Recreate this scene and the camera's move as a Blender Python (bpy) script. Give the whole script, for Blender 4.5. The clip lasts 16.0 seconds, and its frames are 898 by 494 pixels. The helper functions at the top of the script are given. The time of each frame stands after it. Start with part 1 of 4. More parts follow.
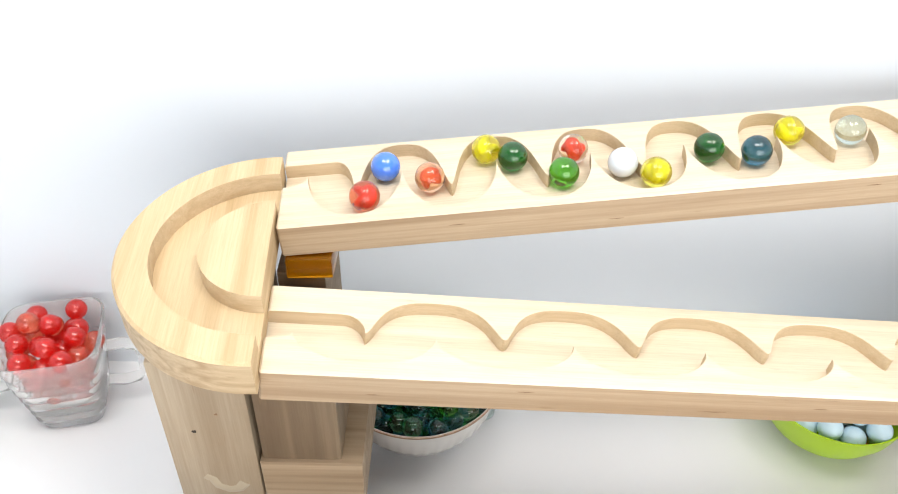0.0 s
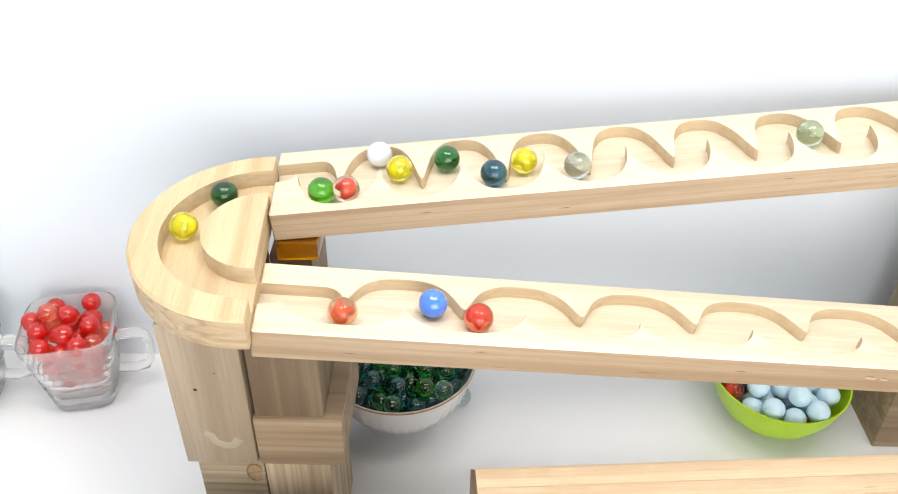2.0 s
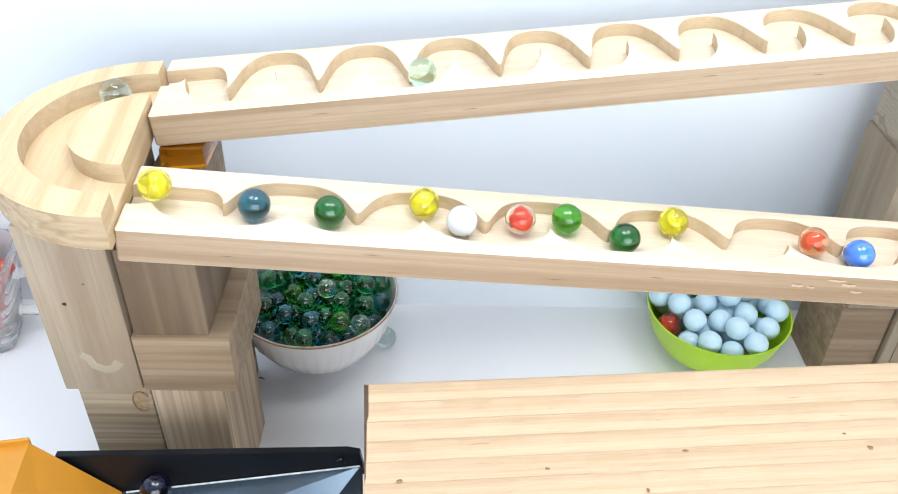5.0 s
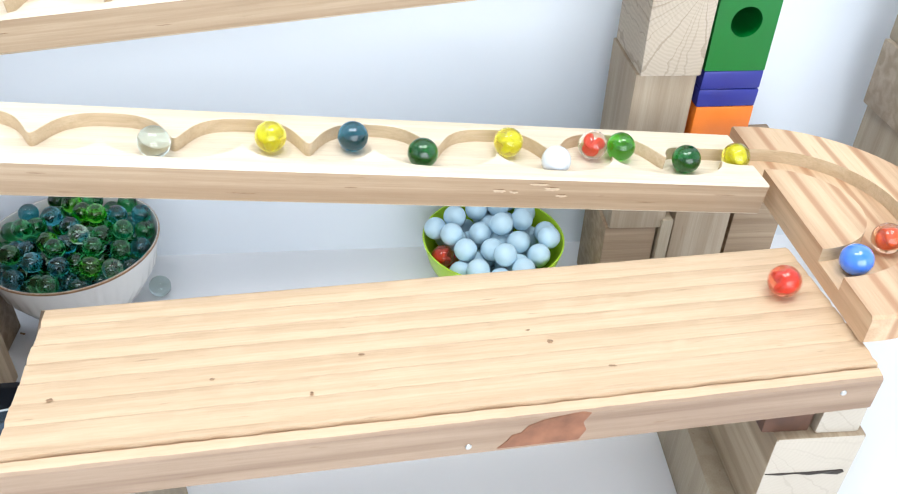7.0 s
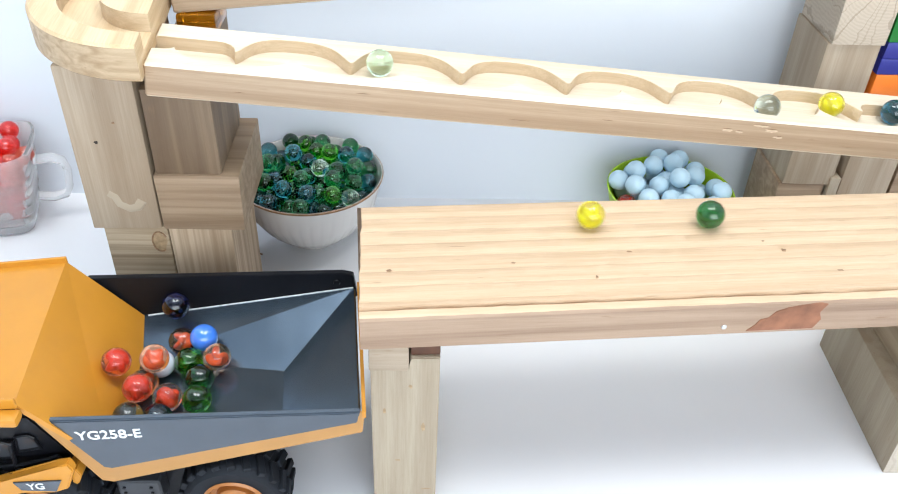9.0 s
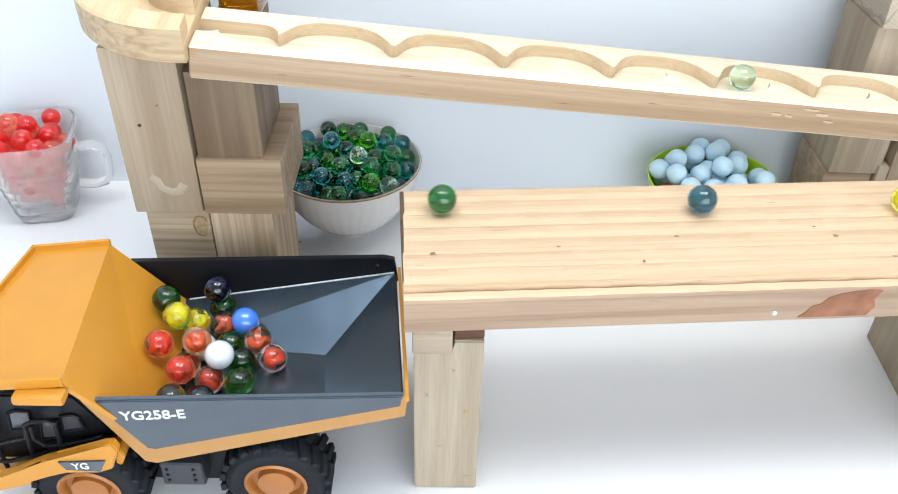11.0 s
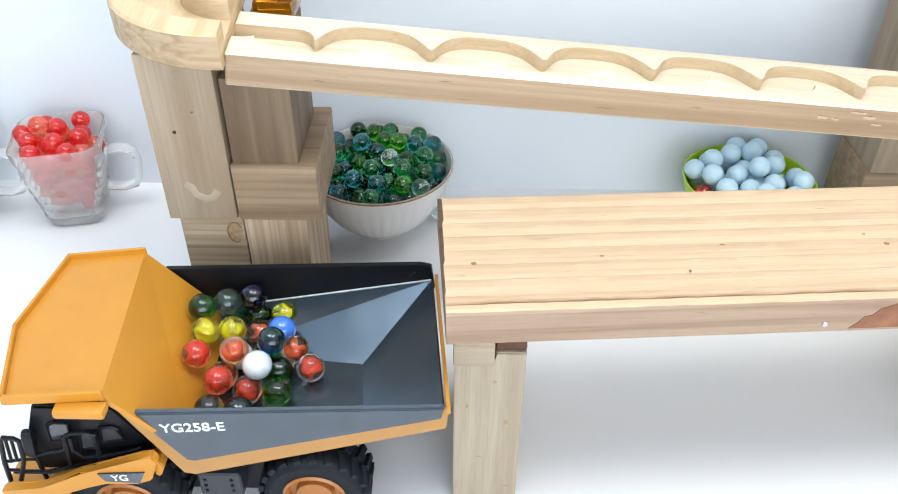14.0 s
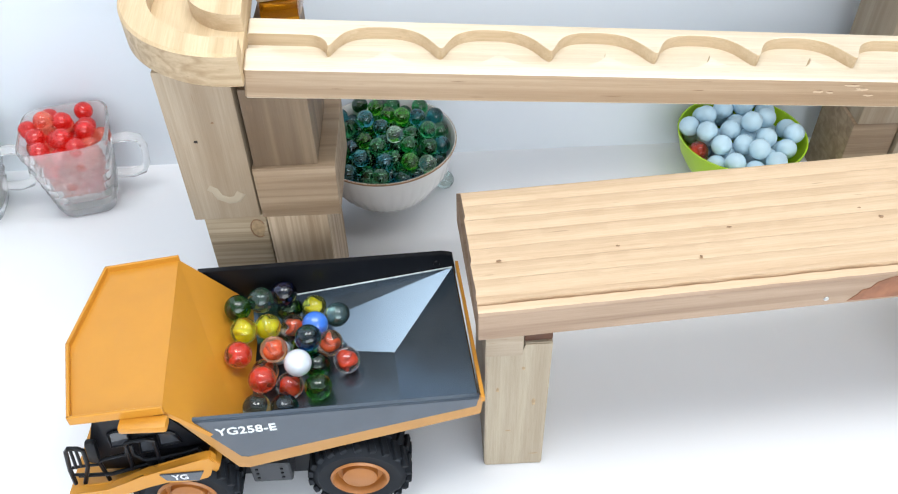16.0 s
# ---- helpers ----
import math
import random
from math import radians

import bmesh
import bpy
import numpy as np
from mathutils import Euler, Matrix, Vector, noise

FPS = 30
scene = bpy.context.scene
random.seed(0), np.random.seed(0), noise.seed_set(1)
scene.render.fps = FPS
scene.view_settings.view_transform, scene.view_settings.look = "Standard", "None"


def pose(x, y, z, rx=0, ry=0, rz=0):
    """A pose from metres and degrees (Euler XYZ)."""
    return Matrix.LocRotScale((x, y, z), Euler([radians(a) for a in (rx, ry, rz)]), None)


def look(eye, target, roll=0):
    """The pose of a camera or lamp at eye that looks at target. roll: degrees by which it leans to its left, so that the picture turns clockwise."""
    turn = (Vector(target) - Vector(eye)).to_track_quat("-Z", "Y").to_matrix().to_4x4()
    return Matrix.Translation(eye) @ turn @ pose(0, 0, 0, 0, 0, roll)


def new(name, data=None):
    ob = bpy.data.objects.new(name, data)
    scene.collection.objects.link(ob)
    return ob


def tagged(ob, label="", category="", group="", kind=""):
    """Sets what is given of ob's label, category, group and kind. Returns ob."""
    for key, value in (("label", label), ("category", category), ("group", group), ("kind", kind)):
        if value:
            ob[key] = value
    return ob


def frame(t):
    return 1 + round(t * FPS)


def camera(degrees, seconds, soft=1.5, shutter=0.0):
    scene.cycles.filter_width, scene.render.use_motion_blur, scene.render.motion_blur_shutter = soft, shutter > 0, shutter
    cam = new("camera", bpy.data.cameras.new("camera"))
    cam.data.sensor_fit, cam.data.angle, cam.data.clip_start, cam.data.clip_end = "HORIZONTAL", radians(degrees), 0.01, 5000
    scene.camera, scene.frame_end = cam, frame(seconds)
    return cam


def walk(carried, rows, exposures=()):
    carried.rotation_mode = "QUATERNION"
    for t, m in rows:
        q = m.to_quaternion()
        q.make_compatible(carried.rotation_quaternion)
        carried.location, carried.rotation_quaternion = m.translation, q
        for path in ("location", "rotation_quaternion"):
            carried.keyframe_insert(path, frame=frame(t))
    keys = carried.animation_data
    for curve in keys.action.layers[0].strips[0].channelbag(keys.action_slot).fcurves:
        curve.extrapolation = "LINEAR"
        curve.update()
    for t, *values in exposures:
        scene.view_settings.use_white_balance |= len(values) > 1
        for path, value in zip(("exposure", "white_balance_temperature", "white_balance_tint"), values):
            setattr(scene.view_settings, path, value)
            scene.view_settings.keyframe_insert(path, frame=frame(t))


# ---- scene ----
import itertools

EXPO = 0.25
cam = camera(56.3, 16.0, soft=1.05, shutter=0.15)
PATH = [
    (0, (0.247, 0.244, 0.495), (0.25, 1.79, -0.774), 1.3),
    (0.5, (0.24, 0.259, 0.491), (0.188, 1.808, -0.774), -0.0),
    (1, (0.24, 0.234, 0.5), (0.203, 1.785, -0.762), 0.6),
    (1.5, (0.245, 0.197, 0.51), (0.232, 1.767, -0.729), 0.8),
    (2, (0.269, 0.177, 0.512), (0.254, 1.777, -0.688), 1.0),
    (2.5, (0.284, 0.17, 0.486), (0.287, 1.777, -0.706), 1.5),
    (3, (0.292, 0.177, 0.475), (0.311, 1.786, -0.713), 1.7),
    (5.3, (0.326, 0.176, 0.45), (0.359, 1.768, -0.76), 1.4),
    (5.5, (0.345, 0.181, 0.45), (0.423, 1.759, -0.777), 2.5),
    (6, (0.41, 0.197, 0.425), (0.555, 1.773, -0.798), 2.5),
    (6.2, (0.437, 0.193, 0.416), (0.559, 1.785, -0.789), 2.3),
    (6.5, (0.437, 0.191, 0.419), (0.613, 1.758, -0.811), 2.5),
    (7, (0.437, 0.156, 0.417), (0.611, 1.731, -0.803), 1.9),
    (7.5, (0.404, 0.127, 0.414), (0.557, 1.703, -0.809), 2.6),
    (8, (0.354, 0.104, 0.423), (0.47, 1.685, -0.797), 2.7),
    (8.5, (0.318, 0.087, 0.42), (0.414, 1.674, -0.793), 2.4),
    (9, (0.314, 0.068, 0.423), (0.392, 1.658, -0.787), 2.4),
    (11.5, (0.3, 0.067, 0.41), (0.296, 1.655, -0.807), 1.2),
    (12, (0.294, 0.072, 0.408), (0.275, 1.655, -0.813), 1.2),
    (12.5, (0.289, 0.081, 0.409), (0.275, 1.658, -0.821), 1.3),
    (13, (0.287, 0.082, 0.407), (0.266, 1.664, -0.817), 1.1),
    (13.5, (0.282, 0.079, 0.406), (0.262, 1.654, -0.827), 1.0),
    (14, (0.292, 0.079, 0.417), (0.27, 1.652, -0.818), 0.4),
    (14.5, (0.307, 0.086, 0.428), (0.31, 1.62, -0.856), 0.2),
    (15, (0.293, 0.078, 0.441), (0.294, 1.55, -0.913), -0.4),
    (15.5, (0.27, 0.087, 0.455), (0.254, 1.504, -0.956), -1.0),
    (16, (0.267, 0.091, 0.468), (0.297, 1.526, -0.925), -1.7),
]
walk(cam, [(t, look(eye, target, roll)) for t, eye, target, roll in PATH], exposures=[(0, EXPO - 0.04, 7080, 10), (3.2, EXPO - 0.03, 7060, 10), (5.3, EXPO + 0.05, 6280, 8), (9.0, EXPO + 0.05, 6300, 8), (11.5, EXPO + 0.02, 6430, 7), (14, EXPO - 0.02, 6430, 7), (15.5, EXPO - 0.09, 6450, 8), (16, EXPO - 0.09, 6450, 8)])

# ---- world and light ----
world = bpy.data.worlds.new("world")
scene.world = world
world.use_nodes = True
bg = world.node_tree.nodes["Background"]
bg.inputs[0].default_value = (0.93, 0.96, 1.0, 1)
bg.inputs[1].default_value = 0.25


def area_lamp(name, eye, target, sx, sy, watts, colour):
    d = bpy.data.lights.new(name, "AREA")
    d.shape, d.size, d.size_y, d.energy, d.color = "RECTANGLE", sx, sy, watts, colour
    o = new(name, d)
    o.matrix_world = look(eye, target)
    return o


for lamp_x in (0.02, 0.80):
    area_lamp("ceiling_lamp", (lamp_x, 0.27, 1.70), (0.5 * lamp_x + 0.15, 0.45, 0.1), 0.66, 0.50, 8.7, (1.0, 0.985, 0.965))
# Added fill from the unseen front, brightening below the tracks; no window stands there.
area_lamp("front_fill", (0.70, -1.25, 0.62), (0.3, 0.5, 0.1), 1.8, 1.2, 24, (0.97, 0.985, 1.0))


# ---- materials ----
def node_material(name):
    m = bpy.data.materials.new(name)
    m.use_nodes = True
    nt = m.node_tree
    return m, nt, nt.nodes["Principled BSDF"]


def add(nt, kind, **kw):
    n = nt.nodes.new(kind)
    for k, v in kw.items():
        n.inputs[k].default_value = v
    return n


def ramp(nt, stops):
    n = nt.nodes.new("ShaderNodeValToRGB")
    e = n.color_ramp.elements
    while len(e) < len(stops):
        e.new(0.5)
    for el, (p, c) in zip(e, stops):
        el.position, el.color = p, (*c, 1)
    return n


def plain(name, colour, rough=0.5, metal=0.0, spread=0.06, scale=60.0, bump=0.0, coat=0.0):
    """A surface of nearly one colour, with faint mottling and wear."""
    m, nt, b = node_material(name)
    tc = nt.nodes.new("ShaderNodeTexCoord")
    n = add(nt, "ShaderNodeTexNoise", Scale=scale, Detail=5.0)
    nt.links.new(tc.outputs["Object"], n.inputs["Vector"])
    r = ramp(nt, [(0.3, [c * (1 - spread) for c in colour]), (0.7, [min(1, c * (1 + spread)) for c in colour])])
    nt.links.new(n.outputs["Fac"], r.inputs["Fac"])
    nt.links.new(r.outputs["Color"], b.inputs["Base Color"])
    rr = add(nt, "ShaderNodeMapRange")
    rr.inputs["To Min"].default_value, rr.inputs["To Max"].default_value = max(0.02, rough - 0.07), rough + 0.07
    nt.links.new(n.outputs["Fac"], rr.inputs["Value"])
    nt.links.new(rr.outputs["Result"], b.inputs["Roughness"])
    b.inputs["Metallic"].default_value = metal
    b.inputs["Coat Weight"].default_value = coat
    if bump:
        bp = add(nt, "ShaderNodeBump", Strength=bump, Distance=0.001)
        nt.links.new(n.outputs["Fac"], bp.inputs["Height"])
        nt.links.new(bp.outputs["Normal"], b.inputs["Normal"])
    return m


def wood(name, light, dark, axis=0, rings=90.0, strength=0.6, rough=0.55, fleck=(0.25, 0.15, 0.08), flecks=0.3, lines=0.0, line_scale=60.0):
    """Sawn softwood: growth bands along the axis, fine fibres, a few dark flecks, and dark growth lines where lines is set."""
    m, nt, b = node_material(name)
    tc = nt.nodes.new("ShaderNodeTexCoord")
    info = nt.nodes.new("ShaderNodeObjectInfo")
    shift = nt.nodes.new("ShaderNodeVectorMath")
    shift.operation = "MULTIPLY_ADD"
    nt.links.new(info.outputs["Random"], shift.inputs[0])
    shift.inputs[1].default_value = (3.1, 1.7, 2.3)
    nt.links.new(tc.outputs["Object"], shift.inputs[2])

    def mapped(along, across):
        mp = nt.nodes.new("ShaderNodeMapping")
        mp.inputs["Scale"].default_value = [along if k == axis else across for k in range(3)]
        nt.links.new(shift.outputs[0], mp.inputs["Vector"])
        return mp

    warp = add(nt, "ShaderNodeTexNoise", Scale=1.0, Detail=2.0)
    nt.links.new(mapped(6.0, 26.0).outputs[0], warp.inputs["Vector"])
    band = add(nt, "ShaderNodeTexNoise", Scale=1.0, Detail=1.0, Distortion=0.6)
    nt.links.new(mapped(3.0, rings).outputs[0], band.inputs["Vector"])
    fibre = add(nt, "ShaderNodeTexNoise", Scale=1.0, Detail=6.0, Roughness=0.7)
    nt.links.new(mapped(35.0, 1100.0).outputs[0], fibre.inputs["Vector"])
    spots = add(nt, "ShaderNodeTexNoise", Scale=1.0, Detail=2.0)
    nt.links.new(mapped(45.0, 420.0).outputs[0], spots.inputs["Vector"])
    mid = [0.5 * (p + q) for p, q in zip(light, dark)]
    bands = ramp(nt, [(0.36, light), (0.52, [l + (d - l) * strength * 0.5 for l, d in zip(light, dark)]), (0.66, [l + (d - l) * strength for l, d in zip(light, dark)])])
    nt.links.new(band.outputs["Fac"], bands.inputs["Fac"])
    tone = ramp(nt, [(0.3, (1, 1, 1)), (0.75, [q / p for p, q in zip(light, mid)])])
    nt.links.new(warp.outputs["Fac"], tone.inputs["Fac"])
    mul = nt.nodes.new("ShaderNodeMix")
    mul.data_type, mul.blend_type = "RGBA", "MULTIPLY"
    mul.inputs["Factor"].default_value = 0.7
    nt.links.new(bands.outputs["Color"], mul.inputs["A"])
    nt.links.new(tone.outputs["Color"], mul.inputs["B"])
    fr = ramp(nt, [(0.3, (0.86, 0.84, 0.8)), (0.6, (1, 1, 1))])
    nt.links.new(fibre.outputs["Fac"], fr.inputs["Fac"])
    mul2 = nt.nodes.new("ShaderNodeMix")
    mul2.data_type, mul2.blend_type = "RGBA", "MULTIPLY"
    mul2.inputs["Factor"].default_value = 1.0
    nt.links.new(mul.outputs["Result"], mul2.inputs["A"])
    nt.links.new(fr.outputs["Color"], mul2.inputs["B"])
    sp = ramp(nt, [(0.70, (0, 0, 0)), (0.78, (flecks, flecks, flecks))])
    nt.links.new(spots.outputs["Fac"], sp.inputs["Fac"])
    mix = nt.nodes.new("ShaderNodeMix")
    mix.data_type = "RGBA"
    nt.links.new(sp.outputs["Color"], mix.inputs["Factor"])
    nt.links.new(mul2.outputs["Result"], mix.inputs["A"])
    mix.inputs["B"].default_value = (*fleck, 1)
    grown = mix
    if lines:
        wave = add(nt, "ShaderNodeTexWave", Scale=1.0, Distortion=5.0, Detail=2.0)
        wave.inputs["Detail Scale"].default_value = 0.6
        wave.bands_direction = "Z" if axis == 0 else "X"
        nt.links.new(mapped(line_scale * 0.07, line_scale).outputs[0], wave.inputs["Vector"])
        lr = ramp(nt, [(0.72, (0, 0, 0)), (0.97, (lines, lines, lines))])
        nt.links.new(wave.outputs["Fac"], lr.inputs["Fac"])
        grown = nt.nodes.new("ShaderNodeMix")
        grown.data_type = "RGBA"
        nt.links.new(lr.outputs["Color"], grown.inputs["Factor"])
        nt.links.new(mix.outputs["Result"], grown.inputs["A"])
        grown.inputs["B"].default_value = (*dark, 1)
    nt.links.new(grown.outputs["Result"], b.inputs["Base Color"])
    b.inputs["Roughness"].default_value = rough
    bp = add(nt, "ShaderNodeBump", Strength=0.25, Distance=0.0006)
    nt.links.new(fibre.outputs["Fac"], bp.inputs["Height"])
    nt.links.new(bp.outputs["Normal"], b.inputs["Normal"])
    return m


def glass(name, colour, rough=0.02, weight=1.0, ior=1.62):
    m, nt, b = node_material(name)
    b.inputs["Base Color"].default_value = (*colour, 1)
    b.inputs["Roughness"].default_value = rough
    b.inputs["Transmission Weight"].default_value = weight
    b.inputs["IOR"].default_value = ior
    return m


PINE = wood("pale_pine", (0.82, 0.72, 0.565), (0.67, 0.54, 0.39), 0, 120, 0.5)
PINE_Y = wood("pale_pine_cross", (0.75, 0.585, 0.37), (0.58, 0.40, 0.215), 1, 95, 0.75)
FIR = wood("reddish_fir", (0.76, 0.56, 0.36), (0.36, 0.15, 0.06), 1, 105, 0.45, lines=0.65, line_scale=19.0)
DECK = wood("peach_deck_board", (0.655, 0.48, 0.315), (0.52, 0.35, 0.21), 0, 230, 0.5, flecks=0.5, lines=0.30, line_scale=70.0)
# Rougher grain for the board's front and ends, their shade mixed into the colour.
SHADED_DECK_EDGE = wood("shaded_deck_edge", (0.41, 0.29, 0.20), (0.26, 0.165, 0.107), 0, 160, 0.8, flecks=0.6)
LEG = wood("grey_beige_post", (0.43, 0.365, 0.27), (0.31, 0.245, 0.17), 2, 90, 0.6, flecks=0.6)
GREYED = wood("greyed_block", (0.44, 0.355, 0.265), (0.29, 0.225, 0.155), 0, 130, 0.8, flecks=0.6)
POST = wood("weathered_post", (0.47, 0.385, 0.285), (0.32, 0.24, 0.16), 2, 90, 0.7, flecks=0.45, lines=0.3, line_scale=50.0)
BLOCK = wood("grey_brown_block", (0.40, 0.295, 0.195), (0.24, 0.16, 0.095), 0, 130, 0.8, flecks=0.5, lines=0.35, line_scale=55.0)
# Brown block wood darkened to hold the shade that falls under the lower track.
SHADED_BLOCK = wood("shaded_brown_block", (0.25, 0.18, 0.115), (0.15, 0.10, 0.06), 2, 90, 0.8, flecks=0.6, lines=0.3, line_scale=40.0)
KNOTTY = wood("rough_knotty_pine", (0.56, 0.45, 0.315), (0.29, 0.21, 0.125), 0, 190, 0.9, flecks=0.8, lines=0.5, line_scale=80.0)
STREAK = wood("streaked_pine", (0.60, 0.47, 0.33), (0.36, 0.25, 0.155), 2, 150, 0.9, lines=0.5, line_scale=60.0)


def end_grain(name, light, dark, centre):
    """Sawn end of a post: growth rings round a heart near one corner, with drying cracks that run out from it."""
    m, nt, b = node_material(name)
    tc = nt.nodes.new("ShaderNodeTexCoord")
    mp = nt.nodes.new("ShaderNodeMapping")
    mp.inputs["Location"].default_value = [-c for c in centre]
    nt.links.new(tc.outputs["Object"], mp.inputs["Vector"])
    w = add(nt, "ShaderNodeTexWave", Scale=140.0, Distortion=6.0, Detail=4.0)
    w.wave_type, w.rings_direction = "RINGS", "Y"
    nt.links.new(mp.outputs[0], w.inputs["Vector"])
    r = ramp(nt, [(0.2, light), (0.8, [0.84 * p + 0.16 * q for p, q in zip(light, dark)])])
    nt.links.new(w.outputs["Fac"], r.inputs["Fac"])
    sep = nt.nodes.new("ShaderNodeSeparateXYZ")
    nt.links.new(mp.outputs[0], sep.inputs[0])
    at = nt.nodes.new("ShaderNodeMath")
    at.operation = "ARCTAN2"
    nt.links.new(sep.outputs["Z"], at.inputs[0])
    nt.links.new(sep.outputs["X"], at.inputs[1])
    wander = add(nt, "ShaderNodeTexNoise", Scale=90.0, Detail=3.0)
    nt.links.new(mp.outputs[0], wander.inputs["Vector"])
    bent = nt.nodes.new("ShaderNodeMath")
    bent.operation = "MULTIPLY_ADD"
    nt.links.new(wander.outputs["Fac"], bent.inputs[0])
    bent.inputs[1].default_value = 0.2
    nt.links.new(at.outputs[0], bent.inputs[2])
    cr = add(nt, "ShaderNodeTexNoise", Scale=14.0, Detail=4.0)
    cr.noise_dimensions = "1D"
    nt.links.new(bent.outputs[0], cr.inputs["W"])
    c = ramp(nt, [(0.57, (0, 0, 0)), (0.68, (0.5, 0.5, 0.5))])
    nt.links.new(cr.outputs["Fac"], c.inputs["Fac"])
    mix = nt.nodes.new("ShaderNodeMix")
    mix.data_type = "RGBA"
    nt.links.new(c.outputs["Color"], mix.inputs["Factor"])
    nt.links.new(r.outputs["Color"], mix.inputs["A"])
    mix.inputs["B"].default_value = (*dark, 1)
    nt.links.new(mix.outputs["Result"], b.inputs["Base Color"])
    b.inputs["Roughness"].default_value = 0.7
    return m


ENDGRAIN = end_grain("end_grain_block", (0.55, 0.47, 0.37), (0.27, 0.20, 0.14), (0.012, 0.0, 0.022))
GRAIN_Y = wood("brown_grain_block", (0.48, 0.385, 0.27), (0.25, 0.175, 0.105), 1, 110, 0.9, flecks=0.5, lines=0.5, line_scale=60.0)
WALL = plain("white_wall_paint", (0.76, 0.81, 0.87), 0.8, spread=0.015, scale=3)
TABLE = plain("white_table_sheet", (0.82, 0.83, 0.855), 0.5, spread=0.012, scale=6)
CLEAR = glass("clear_glass", (0.99, 0.99, 0.99), 0.09, 0.82, 1.15)
ORANGE_P = plain("ochre_plastic", (0.565, 0.248, 0.025), 0.35, spread=0.03)
BLACK_P = plain("black_plastic", (0.009, 0.010, 0.013), 0.32, spread=0.1)
GREY_P = plain("slate_painted_bed", (0.036, 0.053, 0.075), 0.2, spread=0.06, coat=0.8)
BLACK_P.node_tree.nodes["Principled BSDF"].inputs["Specular IOR Level"].default_value = 0.2
BED_P = plain("glossy_slate_bed", (0.095, 0.13, 0.17), 0.23, 0.75, spread=0.07)
RIM_P = plain("copper_ochre_rim", (0.36, 0.135, 0.03), 0.35, spread=0.06)
RUBBER = plain("tyre_rubber", (0.009, 0.0115, 0.016), 0.7, spread=0.1)
RUBBER.node_tree.nodes["Principled BSDF"].inputs["Specular IOR Level"].default_value = 0.25
WHITE_INK = plain("white_print", (0.8, 0.82, 0.84), 0.5)
# Sawn track sides: pinker wood, darkened further to carry their shade in the colour.
SHADED_PINE_EDGE = wood("shaded_sawn_pine", (0.52, 0.39, 0.265), (0.36, 0.245, 0.15), 0, 150, 0.75, flecks=0.7, lines=0.3, line_scale=70.0)
PINE_EDGE_Y = wood("sawn_pine_end", (0.63, 0.49, 0.32), (0.44, 0.31, 0.18), 0, 210, 0.9, flecks=0.4)
CUT = wood("cut_end_grain", (0.68, 0.54, 0.365), (0.56, 0.41, 0.25), 0, 160, 0.6)
AMBER = glass("amber_plastic", (0.90, 0.36, 0.01), 0.05, 0.85)
GREEN_P = plain("green_painted_block", (0.0, 0.16, 0.02), 0.4, spread=0.05)
BLUE_P = plain("violet_blue_block", (0.025, 0.033, 0.26), 0.4)
ORG_P = plain("orange_painted_block", (0.9, 0.22, 0.02), 0.4)
CERAMIC = plain("white_ceramic", (0.82, 0.80, 0.78), 0.2, spread=0.01)
LIME = plain("lime_plastic", (0.42, 0.66, 0.02), 0.35, spread=0.03)
SKYBALL = plain("pale_blue_ball", (0.58, 0.79, 0.92), 0.35, spread=0.05)


# ---- mesh helpers ----
def link(name, me, material, parent=None, label="", smooth=35):
    if material:
        me.materials.append(material)
    if smooth:
        me.shade_smooth()
        me.set_sharp_from_angle(angle=radians(smooth))
    o = new(name, me)
    if parent:
        o.parent = parent
    if label:
        o["label"] = label
    return o


def part(name, bm, material, parent=None, label="", smooth=35):
    me = bpy.data.meshes.new(name)
    bmesh.ops.recalc_face_normals(bm, faces=bm.faces)
    bm.to_mesh(me)
    bm.free()
    return link(name, me, material, parent, label, smooth)


def raw(name, verts, faces, material, parent=None, label="", smooth=35):
    bm = bmesh.new()
    vs = [bm.verts.new(v) for v in verts]
    for f in faces:
        bm.faces.new([vs[k] for k in f])
    return part(name, bm, material, parent, label, smooth)


def box_bm(sx, sy, sz, bevel=0.001, jitter=0.0, seg=1, bm=None, at=None):
    b = bmesh.new()
    bmesh.ops.create_cube(b, size=1)
    rnd = random.Random(int((sx * 7919 + sy * 104729 + sz * 1299709) * 1000))
    for v in b.verts:
        v.co = Vector((v.co.x * sx, v.co.y * sy, v.co.z * sz)) + Vector([rnd.uniform(-jitter, jitter) for _ in range(3)])
    if bevel:
        bmesh.ops.bevel(b, geom=b.edges[:], offset=bevel, segments=seg, profile=0.6, affect="EDGES")
    if at is not None:
        bmesh.ops.transform(b, matrix=at if isinstance(at, Matrix) else Matrix.Translation(at), verts=b.verts)
    if bm is None:
        return b
    me = bpy.data.meshes.new("tmp")
    b.to_mesh(me)
    b.free()
    bm.from_mesh(me)
    bpy.data.meshes.remove(me)
    return bm


def block(name, x0, x1, y0, y1, z0, z1, material, label, category="block", rz=0.0, bevel=0.0012, group="", jitter=0.0004):
    """A loose wooden block that stands on its own."""
    o = part(name, box_bm(x1 - x0, y1 - y0, z1 - z0, bevel, jitter, 2), material)
    o.matrix_basis = pose((x0 + x1) / 2, (y0 + y1) / 2, (z0 + z1) / 2, 0, 0, rz)
    return tagged(o, label, category, group)


